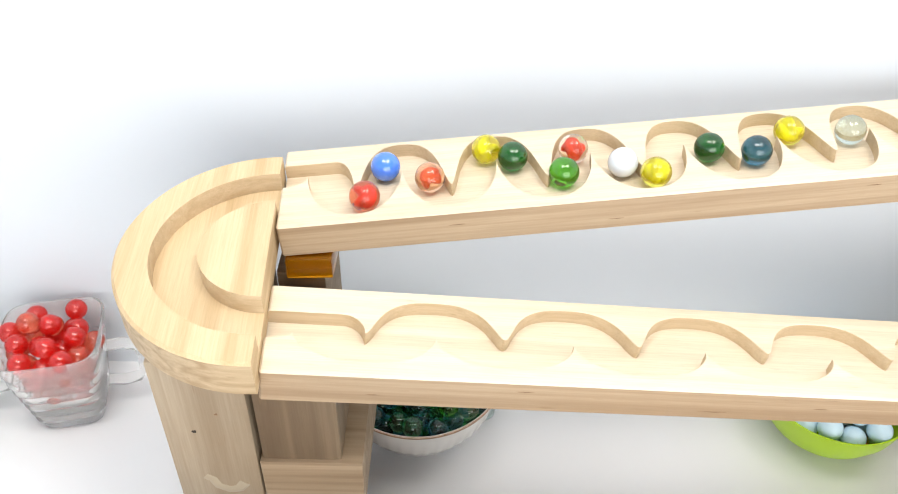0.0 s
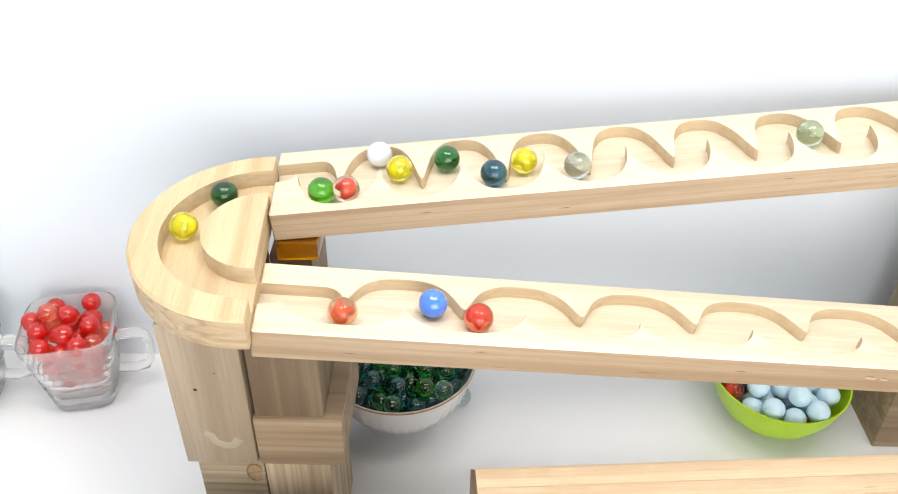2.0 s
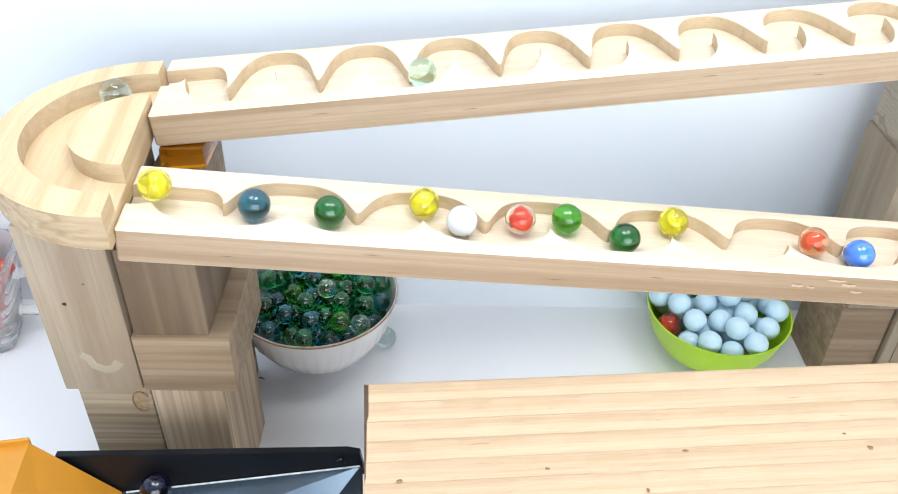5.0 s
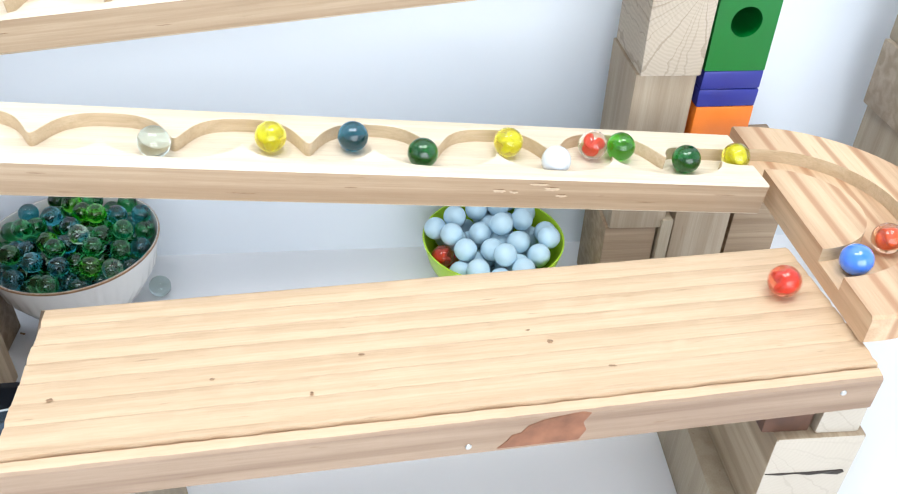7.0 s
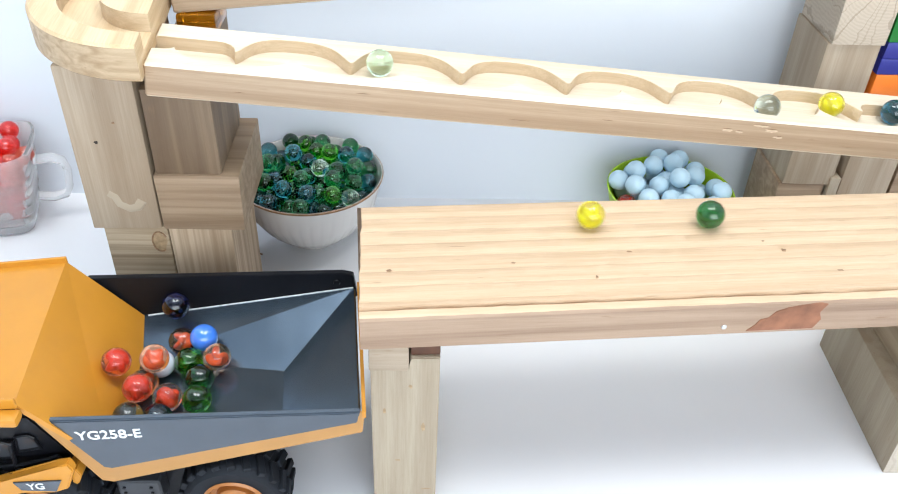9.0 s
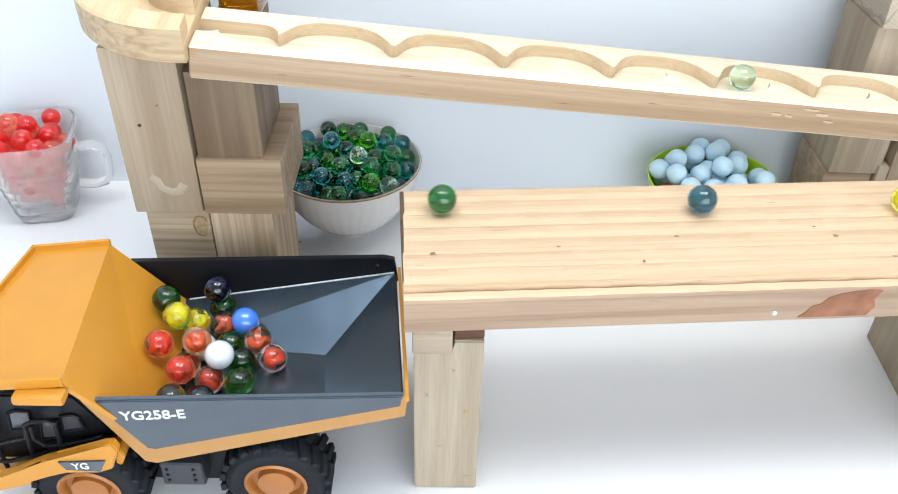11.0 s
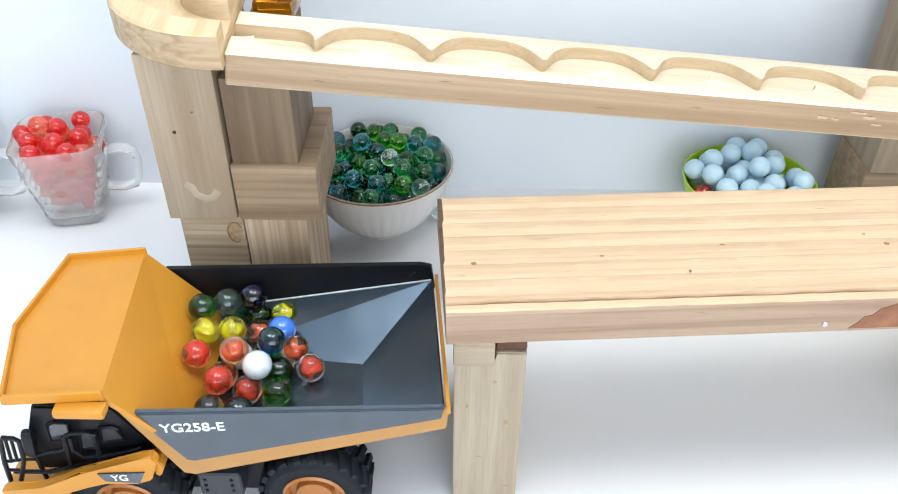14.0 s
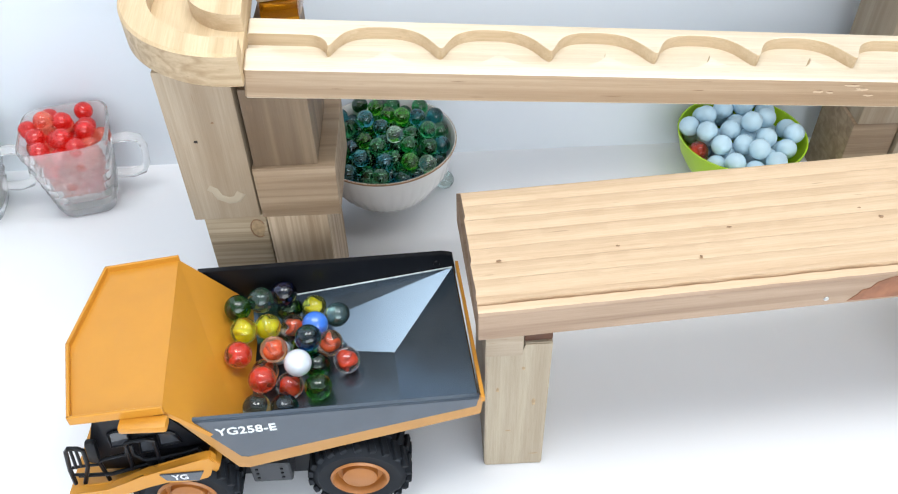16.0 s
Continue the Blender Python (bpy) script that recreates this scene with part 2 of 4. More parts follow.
def lathe_bm(profile, n=48, closed=False):
    b = bmesh.new()
    rings = [[b.verts.new((r * math.cos(2 * math.pi * k / n), r * math.sin(2 * math.pi * k / n), z)) for k in range(n)] if r > 1e-6 else [b.verts.new((0, 0, z))] for r, z in profile]
    pairs = list(zip(rings, rings[1:])) + ([(rings[-1], rings[0])] if closed else [])
    for a, c in pairs:
        for k in range(n):
            q = [a[k % len(a)], a[(k + 1) % n % len(a)], c[(k + 1) % n % len(c)], c[k % len(c)]]
            q = list(dict.fromkeys(q))
            if len(q) > 2:
                b.faces.new(q)
    return b


def prism_bm(poly, y0, y1, bevel=0.0):
    """A flat outline in x and z, given depth along y."""
    b = bmesh.new()
    f = [b.verts.new((x, y0, z)) for x, z in poly]
    g = [b.verts.new((x, y1, z)) for x, z in poly]
    b.faces.new(f)
    b.faces.new(g[::-1])
    for k in range(len(poly)):
        b.faces.new([f[k], g[k], g[(k + 1) % len(poly)], f[(k + 1) % len(poly)]])
    if bevel:
        bmesh.ops.bevel(b, geom=b.edges[:], offset=bevel, segments=2, affect="EDGES")
    return b


def axes(origin, along):
    """Axes whose x runs along a sloping board and whose y stays level."""
    x = Vector(along).normalized()
    y = Vector((0, 0, 1)).cross(x).normalized()
    z = x.cross(y)
    m = Matrix((x, y, z)).transposed().to_4x4()
    m.translation = origin
    return m


# ---- the room ----
def setting_box(name, x0, x1, y0, y1, z0, z1, material, label):
    o = part(name, box_bm(x1 - x0, y1 - y0, z1 - z0, 0), material, smooth=0)
    o.location = ((x0 + x1) / 2, (y0 + y1) / 2, (z0 + z1) / 2)
    return tagged(o, label, "wall", kind="structure")


WALL_Y = 0.696
tagged(setting_box("tabletop", -1.6, 2.2, -1.4, WALL_Y, -0.03, 0.0, TABLE, "smooth white tabletop under the marble run"), category="table")
setting_box("wall_north", -1.7, 2.3, WALL_Y, WALL_Y + 0.1, -0.8, 2.2, WALL, "plain white wall behind the marble run")
setting_box("wall_west", -1.7, -1.6, -1.5, WALL_Y, -0.8, 2.2, WALL, "plain white side wall")
setting_box("wall_east", 2.2, 2.3, -1.5, WALL_Y, -0.8, 2.2, WALL, "plain white side wall")
setting_box("wall_south", -1.7, 2.3, -1.6, -1.5, -0.8, 2.2, WALL, "plain white wall")
setting_box("floor", -1.7, 2.3, -1.6, WALL_Y, -0.9, -0.8, WALL, "pale floor under the table")
tagged(setting_box("ceiling", -1.7, 2.3, -1.6, WALL_Y + 0.1, 2.2, 2.3, WALL, "plain white ceiling"), category="ceiling")

# ---- the rails ----
LOW_O, LOW_E = Vector((0.167, 0.487, 0.2245)), Vector((0.653, 0.521, 0.169))
UP_O = Vector((0.162, 0.568, 0.239))
LOW_M, UP_M = axes(LOW_O, LOW_E - LOW_O), axes(UP_O, (0.0505, 0.004, 0.0039))
R_MARBLE, GROOVE = 0.008, 0.008
LOW = dict(length=(LOW_E - LOW_O).length, width=0.056, thick=0.0195, first=0.0452, pitch=0.0656, n=7, cusp=0.0265, apex=0.0488, fang=0.0248, low=0.0085, start=0.038, front=0.021)
UPP = dict(length=0.487, width=0.0690, thick=0.0195, first=0.0385, pitch=0.0502, n=9, cusp=0.0245, apex=0.0658, fang=0.042, low=0.0060, start=0.054, front=0.034)


def arch(s):
    return max(0.0, 1 - abs(2 * s - 1) ** 2.6) ** 0.62


def blunt(s):
    """Rounds the tip of the teeth between two arches."""
    e = 0.09
    d = min(s, 1 - s)
    return 0.5 * (d ** 3.2 / (d ** 2.2 + e ** 2.2)) / (0.5 ** 3.2 / (0.5 ** 2.2 + e ** 2.2))


def back_wall(p, x):
    k = (x - p["first"]) / p["pitch"]
    if k <= 0:
        e = min(1.0, -k * p["pitch"] / 0.012)
        return p["cusp"] + (p["start"] - p["cusp"]) * arch(0.5 * e)
    if k >= p["n"] - 1:
        e = min(1.0, (k - p["n"] + 1) * p["pitch"] / 0.012)
        return p["cusp"] + (p["start"] - p["cusp"]) * arch(0.5 * e)
    return p["cusp"] + (p["apex"] - p["cusp"]) * arch(blunt(k % 1.0))


def front_wall(p, x):
    k = (x - p["first"]) / p["pitch"] + 0.5
    if k <= 0 or k >= p["n"]:
        e = min(1.0, (-k if k <= 0 else k - p["n"]) * p["pitch"] / 0.012)
        return p["fang"] + (p["front"] - p["fang"]) * arch(0.5 * e)
    return p["fang"] - (p["fang"] - p["low"]) * arch(k % 1.0)


def middle(p, x, ease=0.02):
    k = (x - p["first"]) / p["pitch"]
    hi, lo = p["apex"] - 0.0095, p["low"] + 0.0095
    wave = 0.5 * (hi + lo) - 0.5 * (hi - lo) * math.cos(2 * math.pi * k)
    straight = 0.5 * (p["start"] + p["front"])
    if k < 0:
        f = min(1.0, -k * p["pitch"] / ease)
        return lo + (straight - lo) * f * f * (3 - 2 * f)
    if k > p["n"] - 1:
        f = min(1.0, (k - p["n"] + 1) * p["pitch"] / 0.02)
        return lo + (straight - lo) * f * f * (3 - 2 * f)
    return wave


def rail(name, p, m, label):
    xs = [0.0, 0.001]
    marks = [p["first"] + 0.5 * p["pitch"] * k for k in range(-1, 2 * p["n"])]
    marks = [0.001] + [x for x in marks if 0.004 < x < p["length"] - 0.004] + [p["length"] - 0.001]
    for a, c in zip(marks, marks[1:]):
        n = 22
        xs += [a + (c - a) * (0.5 - 0.5 * math.cos(math.pi * (k + 1) / n)) for k in range(n)]
    xs.append(p["length"])
    c, W, T, d = 0.0012, p["width"], p["thick"], GROOVE
    bm = bmesh.new()
    cols = []
    for x in xs:
        f, b = front_wall(p, x), back_wall(p, x)
        e = c if x in (0.0, p["length"]) else 0.0
        sec = [(c, -T + e), (e, -T + c), (e, -c), (c, -e), (f - 0.0004, -e), (f, -0.0004 - e), (f, -d), (b, -d), (b, -0.0004 - e), (b + 0.0004, -e), (W - c, -e), (W - e, -c), (W - e, -T + c), (W - c, -T + e)]
        cols.append([bm.verts.new((x, y, z)) for y, z in sec])
    for a, q in zip(cols, cols[1:]):
        for k in range(len(a)):
            f = bm.faces.new([a[k], a[(k + 1) % len(a)], q[(k + 1) % len(a)], q[k]])
            # The front and back sides take the pine with shade painted in.
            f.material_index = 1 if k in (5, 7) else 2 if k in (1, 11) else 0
    bm.faces.new(cols[0])
    bm.faces.new(cols[-1][::-1])
    o = part(name, bm, PINE, smooth=30)
    o.data.materials.append(CUT)
    o.data.materials.append(SHADED_PINE_EDGE)
    o.matrix_basis = m
    return tagged(o, label, "marble track", "wooden track pieces")


upper_track = rail("upper_track", UPP, UP_M, "pale pine track with a deep winding marble groove")
lower_track = rail("lower_track", LOW, LOW_M, "pale pine track with a scalloped winding groove")


def turn(name, m, outer, groove_r, half, thick, material, label, squash=1.0, depth=GROOVE, edge=None):
    """A half-round turn piece; its straight edge lies along y at x = 0 and it bulges towards -x."""
    n, c = 48, 0.0015
    bm = bmesh.new()
    cols = []
    r0, r1 = groove_r - half, groove_r + half
    for k in range(n + 1):
        a = math.pi * (0.5 + k / n)
        co, si = math.cos(a) * squash, math.sin(a)
        sec = [(0.0, -thick), (outer - c, -thick), (outer, -thick + c), (outer, -c), (outer - c, 0), (r1, 0), (r1, -depth), (r0, -depth), (r0, 0), (0.0, 0)]
        cols.append([bm.verts.new((r * co, r * si, z)) for r, z in sec])
    for a, q in zip(cols, cols[1:]):
        for k in range(len(a) - 1):
            f = bm.faces.new([a[k], a[k + 1], q[k + 1], q[k]])
            f.material_index = 1 if k in (5, 7) else 2 if k == 2 else 0
    bm.faces.new(cols[0])
    bm.faces.new(cols[-1][::-1])
    bmesh.ops.remove_doubles(bm, verts=bm.verts, dist=1e-6)
    o = part(name, bm, material, smooth=30)
    o.data.materials.append(CUT)
    o.data.materials.append(edge or material)
    o.matrix_basis = m
    return tagged(o, label, "marble track", "wooden track pieces")


TL_C, TL_R, TL_DEPTH = Vector((0.1622, 0.551, 0.2415)), 0.045, 0.011
TL_M = pose(*TL_C, 2.6, 0, 4.0)
turn("turn_piece", TL_M, 0.0728, TL_R, 0.0113, 0.0212, PINE_Y, "pale pine half-round turn piece with curved groove", 0.985, TL_DEPTH, PINE_EDGE_Y)
TR_C, TR_R = Vector((0.6575, 0.5035, 0.1672)), 0.0485
TR_M = pose(*TR_C, 0.6, 0, 180)
turn("turn_piece", TR_M, 0.0885, TR_R, 0.0112, 0.0165, FIR, "striped fir half-round turn piece with curved groove")

# ---- shelf ----
SH_O = Vector((0.2868, 0.3708, 0.150))
SH_RZ = 4.2
SH_L, SH_W, SH_T = 0.3757, 0.094, 0.0225


def shelf():
    ribs, drop = 8, 0.0010
    w = SH_W / ribs
    prof = [(0.0, -0.0042), (0.0012, -0.0030), (0.0052, -0.0018), (0.0056, -0.0034), (0.0062, -0.0032), (0.0067, -0.0006), (w - 0.0022, -0.0008), (w - 0.0009, -drop)]
    for k in range(1, ribs):
        prof += [(k * w + 0.0020, -0.0002), ((k + 1) * w - 0.0022, -0.0003 - drop * 0.1), ((k + 1) * w - 0.0009, -drop)]
    prof += [(SH_W, -0.0014), (SH_W, -SH_T), (0, -SH_T)]
    cuts = [0.0] + [SH_L * (k + 0.5) / 60 for k in range(60)] + [SH_L]
    rnd = random.Random(21)
    bm = bmesh.new()
    cols = []
    for j, x in enumerate(cuts):
        col = []
        for n, (y, z) in enumerate(prof):
            rib = int(min(y, SH_W - 1e-6) / w)
            dx = 0.0028 * rib / ribs + 0.0003 * math.sin(2.3 * rib) if j == 0 and 0 < n < len(prof) - 3 else 0.0
            wob = rnd.uniform(-1, 1)
            chip = 0.00025 * wob if 0 < n < len(prof) - 3 else 0.0
            dy = 0.0007 * wob if n in (3, 4) else 0.0
            col.append(bm.verts.new((x + dx, y + dy, z + chip)))
        cols.append(col)
    for a, b in zip(cols, cols[1:]):
        for k in range(len(prof)):
            f = bm.faces.new([a[k], a[(k + 1) % len(a)], b[(k + 1) % len(a)], b[k]])
            # Front side, and both ends below, get the shade-darkened wood.
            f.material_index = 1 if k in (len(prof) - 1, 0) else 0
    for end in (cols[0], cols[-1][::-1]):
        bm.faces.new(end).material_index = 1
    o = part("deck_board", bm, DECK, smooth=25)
    o.data.materials.append(SHADED_DECK_EDGE)
    o.matrix_basis = pose(*SH_O, 0, 0, SH_RZ)
    return tagged(o, "peach ribbed deck board laid as a level ramp", "board")


deck_board = shelf()


def shelf_leg():
    o = part("shelf_leg", prism_bm([(0.291, 0), (0.327, 0), (0.327, 0.119), (0.3115, 0.119), (0.3115, 0.111), (0.291, 0.111)], 0.374, 0.458, 0.0008), LEG)
    return tagged(o, "pale notched wooden post under the deck board", "post")


post = shelf_leg()
SHIM = plain("red_brown_shim", (0.085, 0.034, 0.016), 0.6, spread=0.25, scale=120)
block("shim_block", 0.2905, 0.311, 0.372, 0.40, 0.111, 0.1275, GREYED, "small pale wooden block on the notched post")
block("wood_shim", 0.312, 0.327, 0.376, 0.44, 0.119, 0.1275, SHIM, "thin red-brown wooden shim on the post", "shim")
block("leg_block", 0.610, 0.665, 0.394, 0.510, 0.0, 0.047, LEG, "thick pale wooden block on the table", rz=-2)
brown_leg_block = block("leg_block", 0.621, 0.665, 0.396, 0.500, 0.047, 0.110, GRAIN_Y, "brown grained block stacked on the thick block")
block("leg_block", 0.640, 0.6617, 0.3985, 0.44, 0.110, 0.1275, GREYED, "small end grain block under the deck board")
block("wood_shim", 0.6146, 0.6377, 0.401, 0.44, 0.110, 0.1275, SHIM, "red-brown wooden shim under the deck board", "shim")

END_PALE = end_grain("pale_end_grain", (0.50, 0.44, 0.36), (0.40, 0.34, 0.27), (-0.03, 0.0, 0.03))
for o in [b for b in bpy.data.objects if b.name.startswith("leg_block")]:
    o.data.materials.append(END_PALE)
    for face in o.data.polygons:
        if face.normal.y < -0.95:
            face.material_index = 1

# ---- left tower ----
tower_post = block("tower_post", 0.113, 0.155, 0.497, 0.585, 0.108, 0.2175, POST, "weathered pine post with a knot under the turn piece", "post")
knot_block = block("tower_block", 0.117, 0.157, 0.500, 0.585, 0.0, 0.108, KNOTTY, "rough knotty pine block at the tower's foot")
block("tower_block", 0.158, 0.197, 0.499, 0.57, 0.0, 0.108, STREAK, "streaked pine block at the tower's foot")
block("tower_block", 0.156, 0.207, 0.496, 0.57, 0.108, 0.148, BLOCK, "brown wooden block lying across the tower")
block("tower_block", 0.1575, 0.197, 0.498, 0.56, 0.148, 0.2035, SHADED_BLOCK, "brown wooden block under the lower track, shade painted in")
block("tower_block", 0.158, 0.1835, 0.572, 0.62, 0.0, 0.207, BLOCK, "pale wooden post at the tower's back")
block("amber_brick", 0.1645, 0.1885, 0.567, 0.60, 0.207, 0.2195, AMBER, "translucent amber plastic brick under the upper track", "toy brick")

# ---- right tower ----
def holed_block():
    """A cube-like block with a round hole bored into its front."""
    sx, sy, sz, r, n = 0.038, 0.038, 0.0625, 0.0095, 32
    bm = bmesh.new()
    ring, sq, deep = [], [], []
    q = math.atan2(sz, sx)
    angles = sorted([2 * math.pi * (k + 0.5) / n for k in range(n)] + [q, math.pi - q, math.pi + q, 2 * math.pi - q])
    n = len(angles)
    for a in angles:
        c, d = math.cos(a), math.sin(a)
        f = min(sx / 2 / max(abs(c), 1e-6), sz / 2 / max(abs(d), 1e-6))
        ring.append(bm.verts.new((r * c, -sy / 2, r * d)))
        deep.append(bm.verts.new((r * c, sy / 2 - 0.004, r * d)))
        sq.append(bm.verts.new((f * c, -sy / 2, f * d)))
    back = [bm.verts.new((v.co.x, sy / 2, v.co.z)) for v in sq]
    for k in range(n):
        j = (k + 1) % n
        bm.faces.new([ring[k], ring[j], sq[j], sq[k]])
        bm.faces.new([ring[j], ring[k], deep[k], deep[j]])
        bm.faces.new([sq[k], sq[j], back[j], back[k]])
    bm.faces.new(deep)
    bm.faces.new(back)
    o = part("toy_block", bm, GREEN_P, smooth=30)
    o.location = (0.660, 0.631, 0.22425)
    return tagged(o, "glossy green wooden toy block with a round hole", "toy block")


block("column_block", 0.600, 0.639, 0.61, 0.668, 0.191, 0.257, ENDGRAIN, "wooden block with end grain rings on the column")
block("column_post", 0.5985, 0.637, 0.612, 0.668, 0.0745, 0.191, POST, "pale wooden column post near the wall", "post")
block("column_block", 0.5965, 0.633, 0.613, 0.668, 0.0, 0.0745, BLOCK, "brown wooden block at the column's foot")
block("column_post", 0.6345, 0.6430, 0.610, 0.655, 0.0, 0.082, LEG, "narrow pale wooden strip beside the column", "post")
block("column_post", 0.6445, 0.684, 0.612, 0.668, 0.0, 0.123, POST, "dark-streaked wooden post under the toy blocks", "post")
block("column_post", 0.687, 0.722, 0.614, 0.668, 0.0, 0.123, BLOCK, "brown wooden post beside the column", "post")
holed_block()
block("toy_block", 0.641, 0.679, 0.612, 0.65, 0.2556, 0.2677, BLUE_P, "violet-blue flat wooden toy block", "toy block")
block("toy_block", 0.641, 0.679, 0.612, 0.65, 0.1807, 0.1929, BLUE_P, "violet-blue flat wooden toy block", "toy block")
block("toy_block", 0.641, 0.679, 0.612, 0.65, 0.1684, 0.1805, BLUE_P, "violet-blue flat wooden toy block", "toy block")
block("toy_block", 0.641, 0.679, 0.612, 0.65, 0.123, 0.1683, ORG_P, "bright orange wooden toy block", "toy block")
block("far_stack_block", 0.787, 0.85, 0.60, 0.66, 0.0, 0.145, LEG, "grey wooden block at the foot of a stack", rz=-2)
block("far_stack_block", 0.783, 0.85, 0.602, 0.66, 0.145, 0.192, GREYED, "weathered grey-brown block in the stack", rz=1.5)
block("far_stack_block", 0.785, 0.85, 0.604, 0.66, 0.192, 0.26, LEG, "grey wooden block on top of the stack", rz=-1)


# ---- marble track line ----
EDGE = Vector((0.2865, 0.4435, 0.158))


def track_line():
    """The line of a marble's centre: upper track, left turn, lower track, right turn, deck board."""
    pts, ruler = [], []
    n = 400
    lift = R_MARBLE - GROOVE
    for k in range(n + 1):
        x = UPP["length"] * (1 - k / n)
        pts.append(UP_M @ Vector((x, middle(UPP, x, 0.036), lift)))
        ruler.append(UP_M @ Vector((x, middle(UPP, x), lift)))
    for k in range(1, 60):
        a = math.pi * (0.5 + k / 60)
        pts.append(TL_M @ Vector((TL_R * math.cos(a), TL_R * math.sin(a), R_MARBLE - TL_DEPTH)))
    fall = pts[-1].z - (LOW_M @ Vector((0, middle(LOW, 0), lift))).z
    for k in range(n + 1):
        x = LOW["length"] * k / n
        f = min(1.0, x / 0.018)
        pts.append(LOW_M @ Vector((x, middle(LOW, x), lift + fall * (1 - f * f))))
    for k in range(1, 60):
        q = TR_M @ Vector((TR_R * math.cos(math.pi * (1.5 - k / 60)), TR_R * math.sin(math.pi * (1.5 - k / 60)), lift))
        pts.append(q)
    last = pts[-1]
    start = Vector((last.x - 0.022, last.y - 0.001, EDGE.z))
    for k in range(1, 120):
        pts.append(start.lerp(EDGE, k / 119))
    acc = [0.0]
    ruler += pts[len(ruler):]
    for a, b in zip(ruler, ruler[1:]):
        acc.append(acc[-1] + (b - a).length)
    return pts, acc


LINE, LENGTHS = track_line()
# ---- marbles ----
def cat_eye(name, vane, tint=(0.95, 0.97, 0.95), weight=0.9):
    """Materials of a clear marble with coloured vanes inside."""
    return glass(name + "_glass", tint, 0.02, weight, 1.55), plain(name + "_vane", vane, 0.3, spread=0.12, scale=300)


KINDS = {
    "red": (*cat_eye("red", (1.0, 0.07, 0.025), (1.0, 0.30, 0.17), 0.92), "clear glass marble with bright red swirl", 0.0046),
    "orange": (*cat_eye("orange", (1.0, 0.18, 0.05), (1.0, 0.62, 0.42), 0.98), "clear glass marble with orange swirl", 0.0042),
    "red_clear": (*cat_eye("red_clear", (1.0, 0.09, 0.03), (1.0, 0.86, 0.80), 1.0), "clear glass marble with red and white swirl", 0.0044),
    "yellow": (*cat_eye("yellow", (1.0, 0.90, 0.02), (1.0, 0.95, 0.14), 0.95), "clear glass marble with yellow swirl", 0.0047),
    "blue": (plain("opaque_blue", (0.06, 0.22, 0.80), 0.12, spread=0.03, coat=1.0), None, "opaque cornflower blue marble", 0),
    "white": (plain("opaque_white", (0.72, 0.78, 0.85), 0.15, spread=0.02, coat=1.0), None, "opaque milky white marble", 0),
    "green": (glass("green_glass", (0.10, 0.52, 0.03)), None, "bright green glass marble", 0),
    "dark_green": (glass("dark_green_glass", (0.016, 0.19, 0.035)), None, "dark bottle green glass marble", 0),
    "teal": (glass("teal_glass", (0.028, 0.16, 0.26)), None, "dark teal glass marble", 0),
    "bowl_green": (glass("bowl_green_glass", (0.06, 0.42, 0.15), 0.015, 1.0), None, "bottle green glass marble in a bowl", 0),
    "bowl_teal": (glass("bowl_teal_glass", (0.06, 0.36, 0.44), 0.015, 1.0), None, "dark teal glass marble in a bowl", 0),
    "navy": (glass("navy_glass", (0.012, 0.018, 0.09)), None, "dark navy glass marble", 0),
    "clear": (glass("pale_glass", (0.66, 0.77, 0.74)), None, "clear glass marble with a faint grey tint", 0),
    "clear_green": (glass("pale_green_glass", (0.64, 0.86, 0.69)), None, "clear glass marble with pale green tint", 0),
    "scarlet": (glass("scarlet_glass", (1.0, 0.04, 0.032), 0.02, 0.70), None, "translucent scarlet glass marble", 0),
    "coral": (glass("coral_glass", (1.0, 0.22, 0.13), 0.02, 0.80), None, "translucent coral red glass marble", 0),
    "sky": (SKYBALL, None, "opaque pale sky blue ball", 0),
}


def ball_mesh(name, radius, material, seg=32):
    bm = bmesh.new()
    bmesh.ops.create_uvsphere(bm, u_segments=seg, v_segments=seg // 2, radius=radius)
    me = bpy.data.meshes.new(name)
    bm.to_mesh(me)
    bm.free()
    me.shade_smooth()
    me.materials.append(material)
    return me


def vane_mesh(name, radius, material):
    """A twisted core with three lobes that bulges to a lens inside the glass."""
    bm = bmesh.new()
    n, m = 30, 14
    rings = []
    for k in range(1, m):
        v = -1 + 2 * k / m
        wide = radius * math.sqrt(1 - v * v)
        rings.append([bm.verts.new((wide * (0.70 + 0.30 * math.cos(3 * (a - 1.1 * v))) * math.cos(a), wide * (0.70 + 0.30 * math.cos(3 * (a - 1.1 * v))) * math.sin(a), radius * 0.97 * v)) for a in [2 * math.pi * j / n for j in range(n)]])
    for p, q in zip(rings, rings[1:]):
        for j in range(n):
            bm.faces.new([p[j], p[(j + 1) % n], q[(j + 1) % n], q[j]])
    bm.faces.new(rings[0][::-1])
    bm.faces.new(rings[-1])
    me = bpy.data.meshes.new(name)
    bm.to_mesh(me)
    bm.free()
    me.shade_smooth()
    me.materials.append(material)
    return me


BALLS = {}


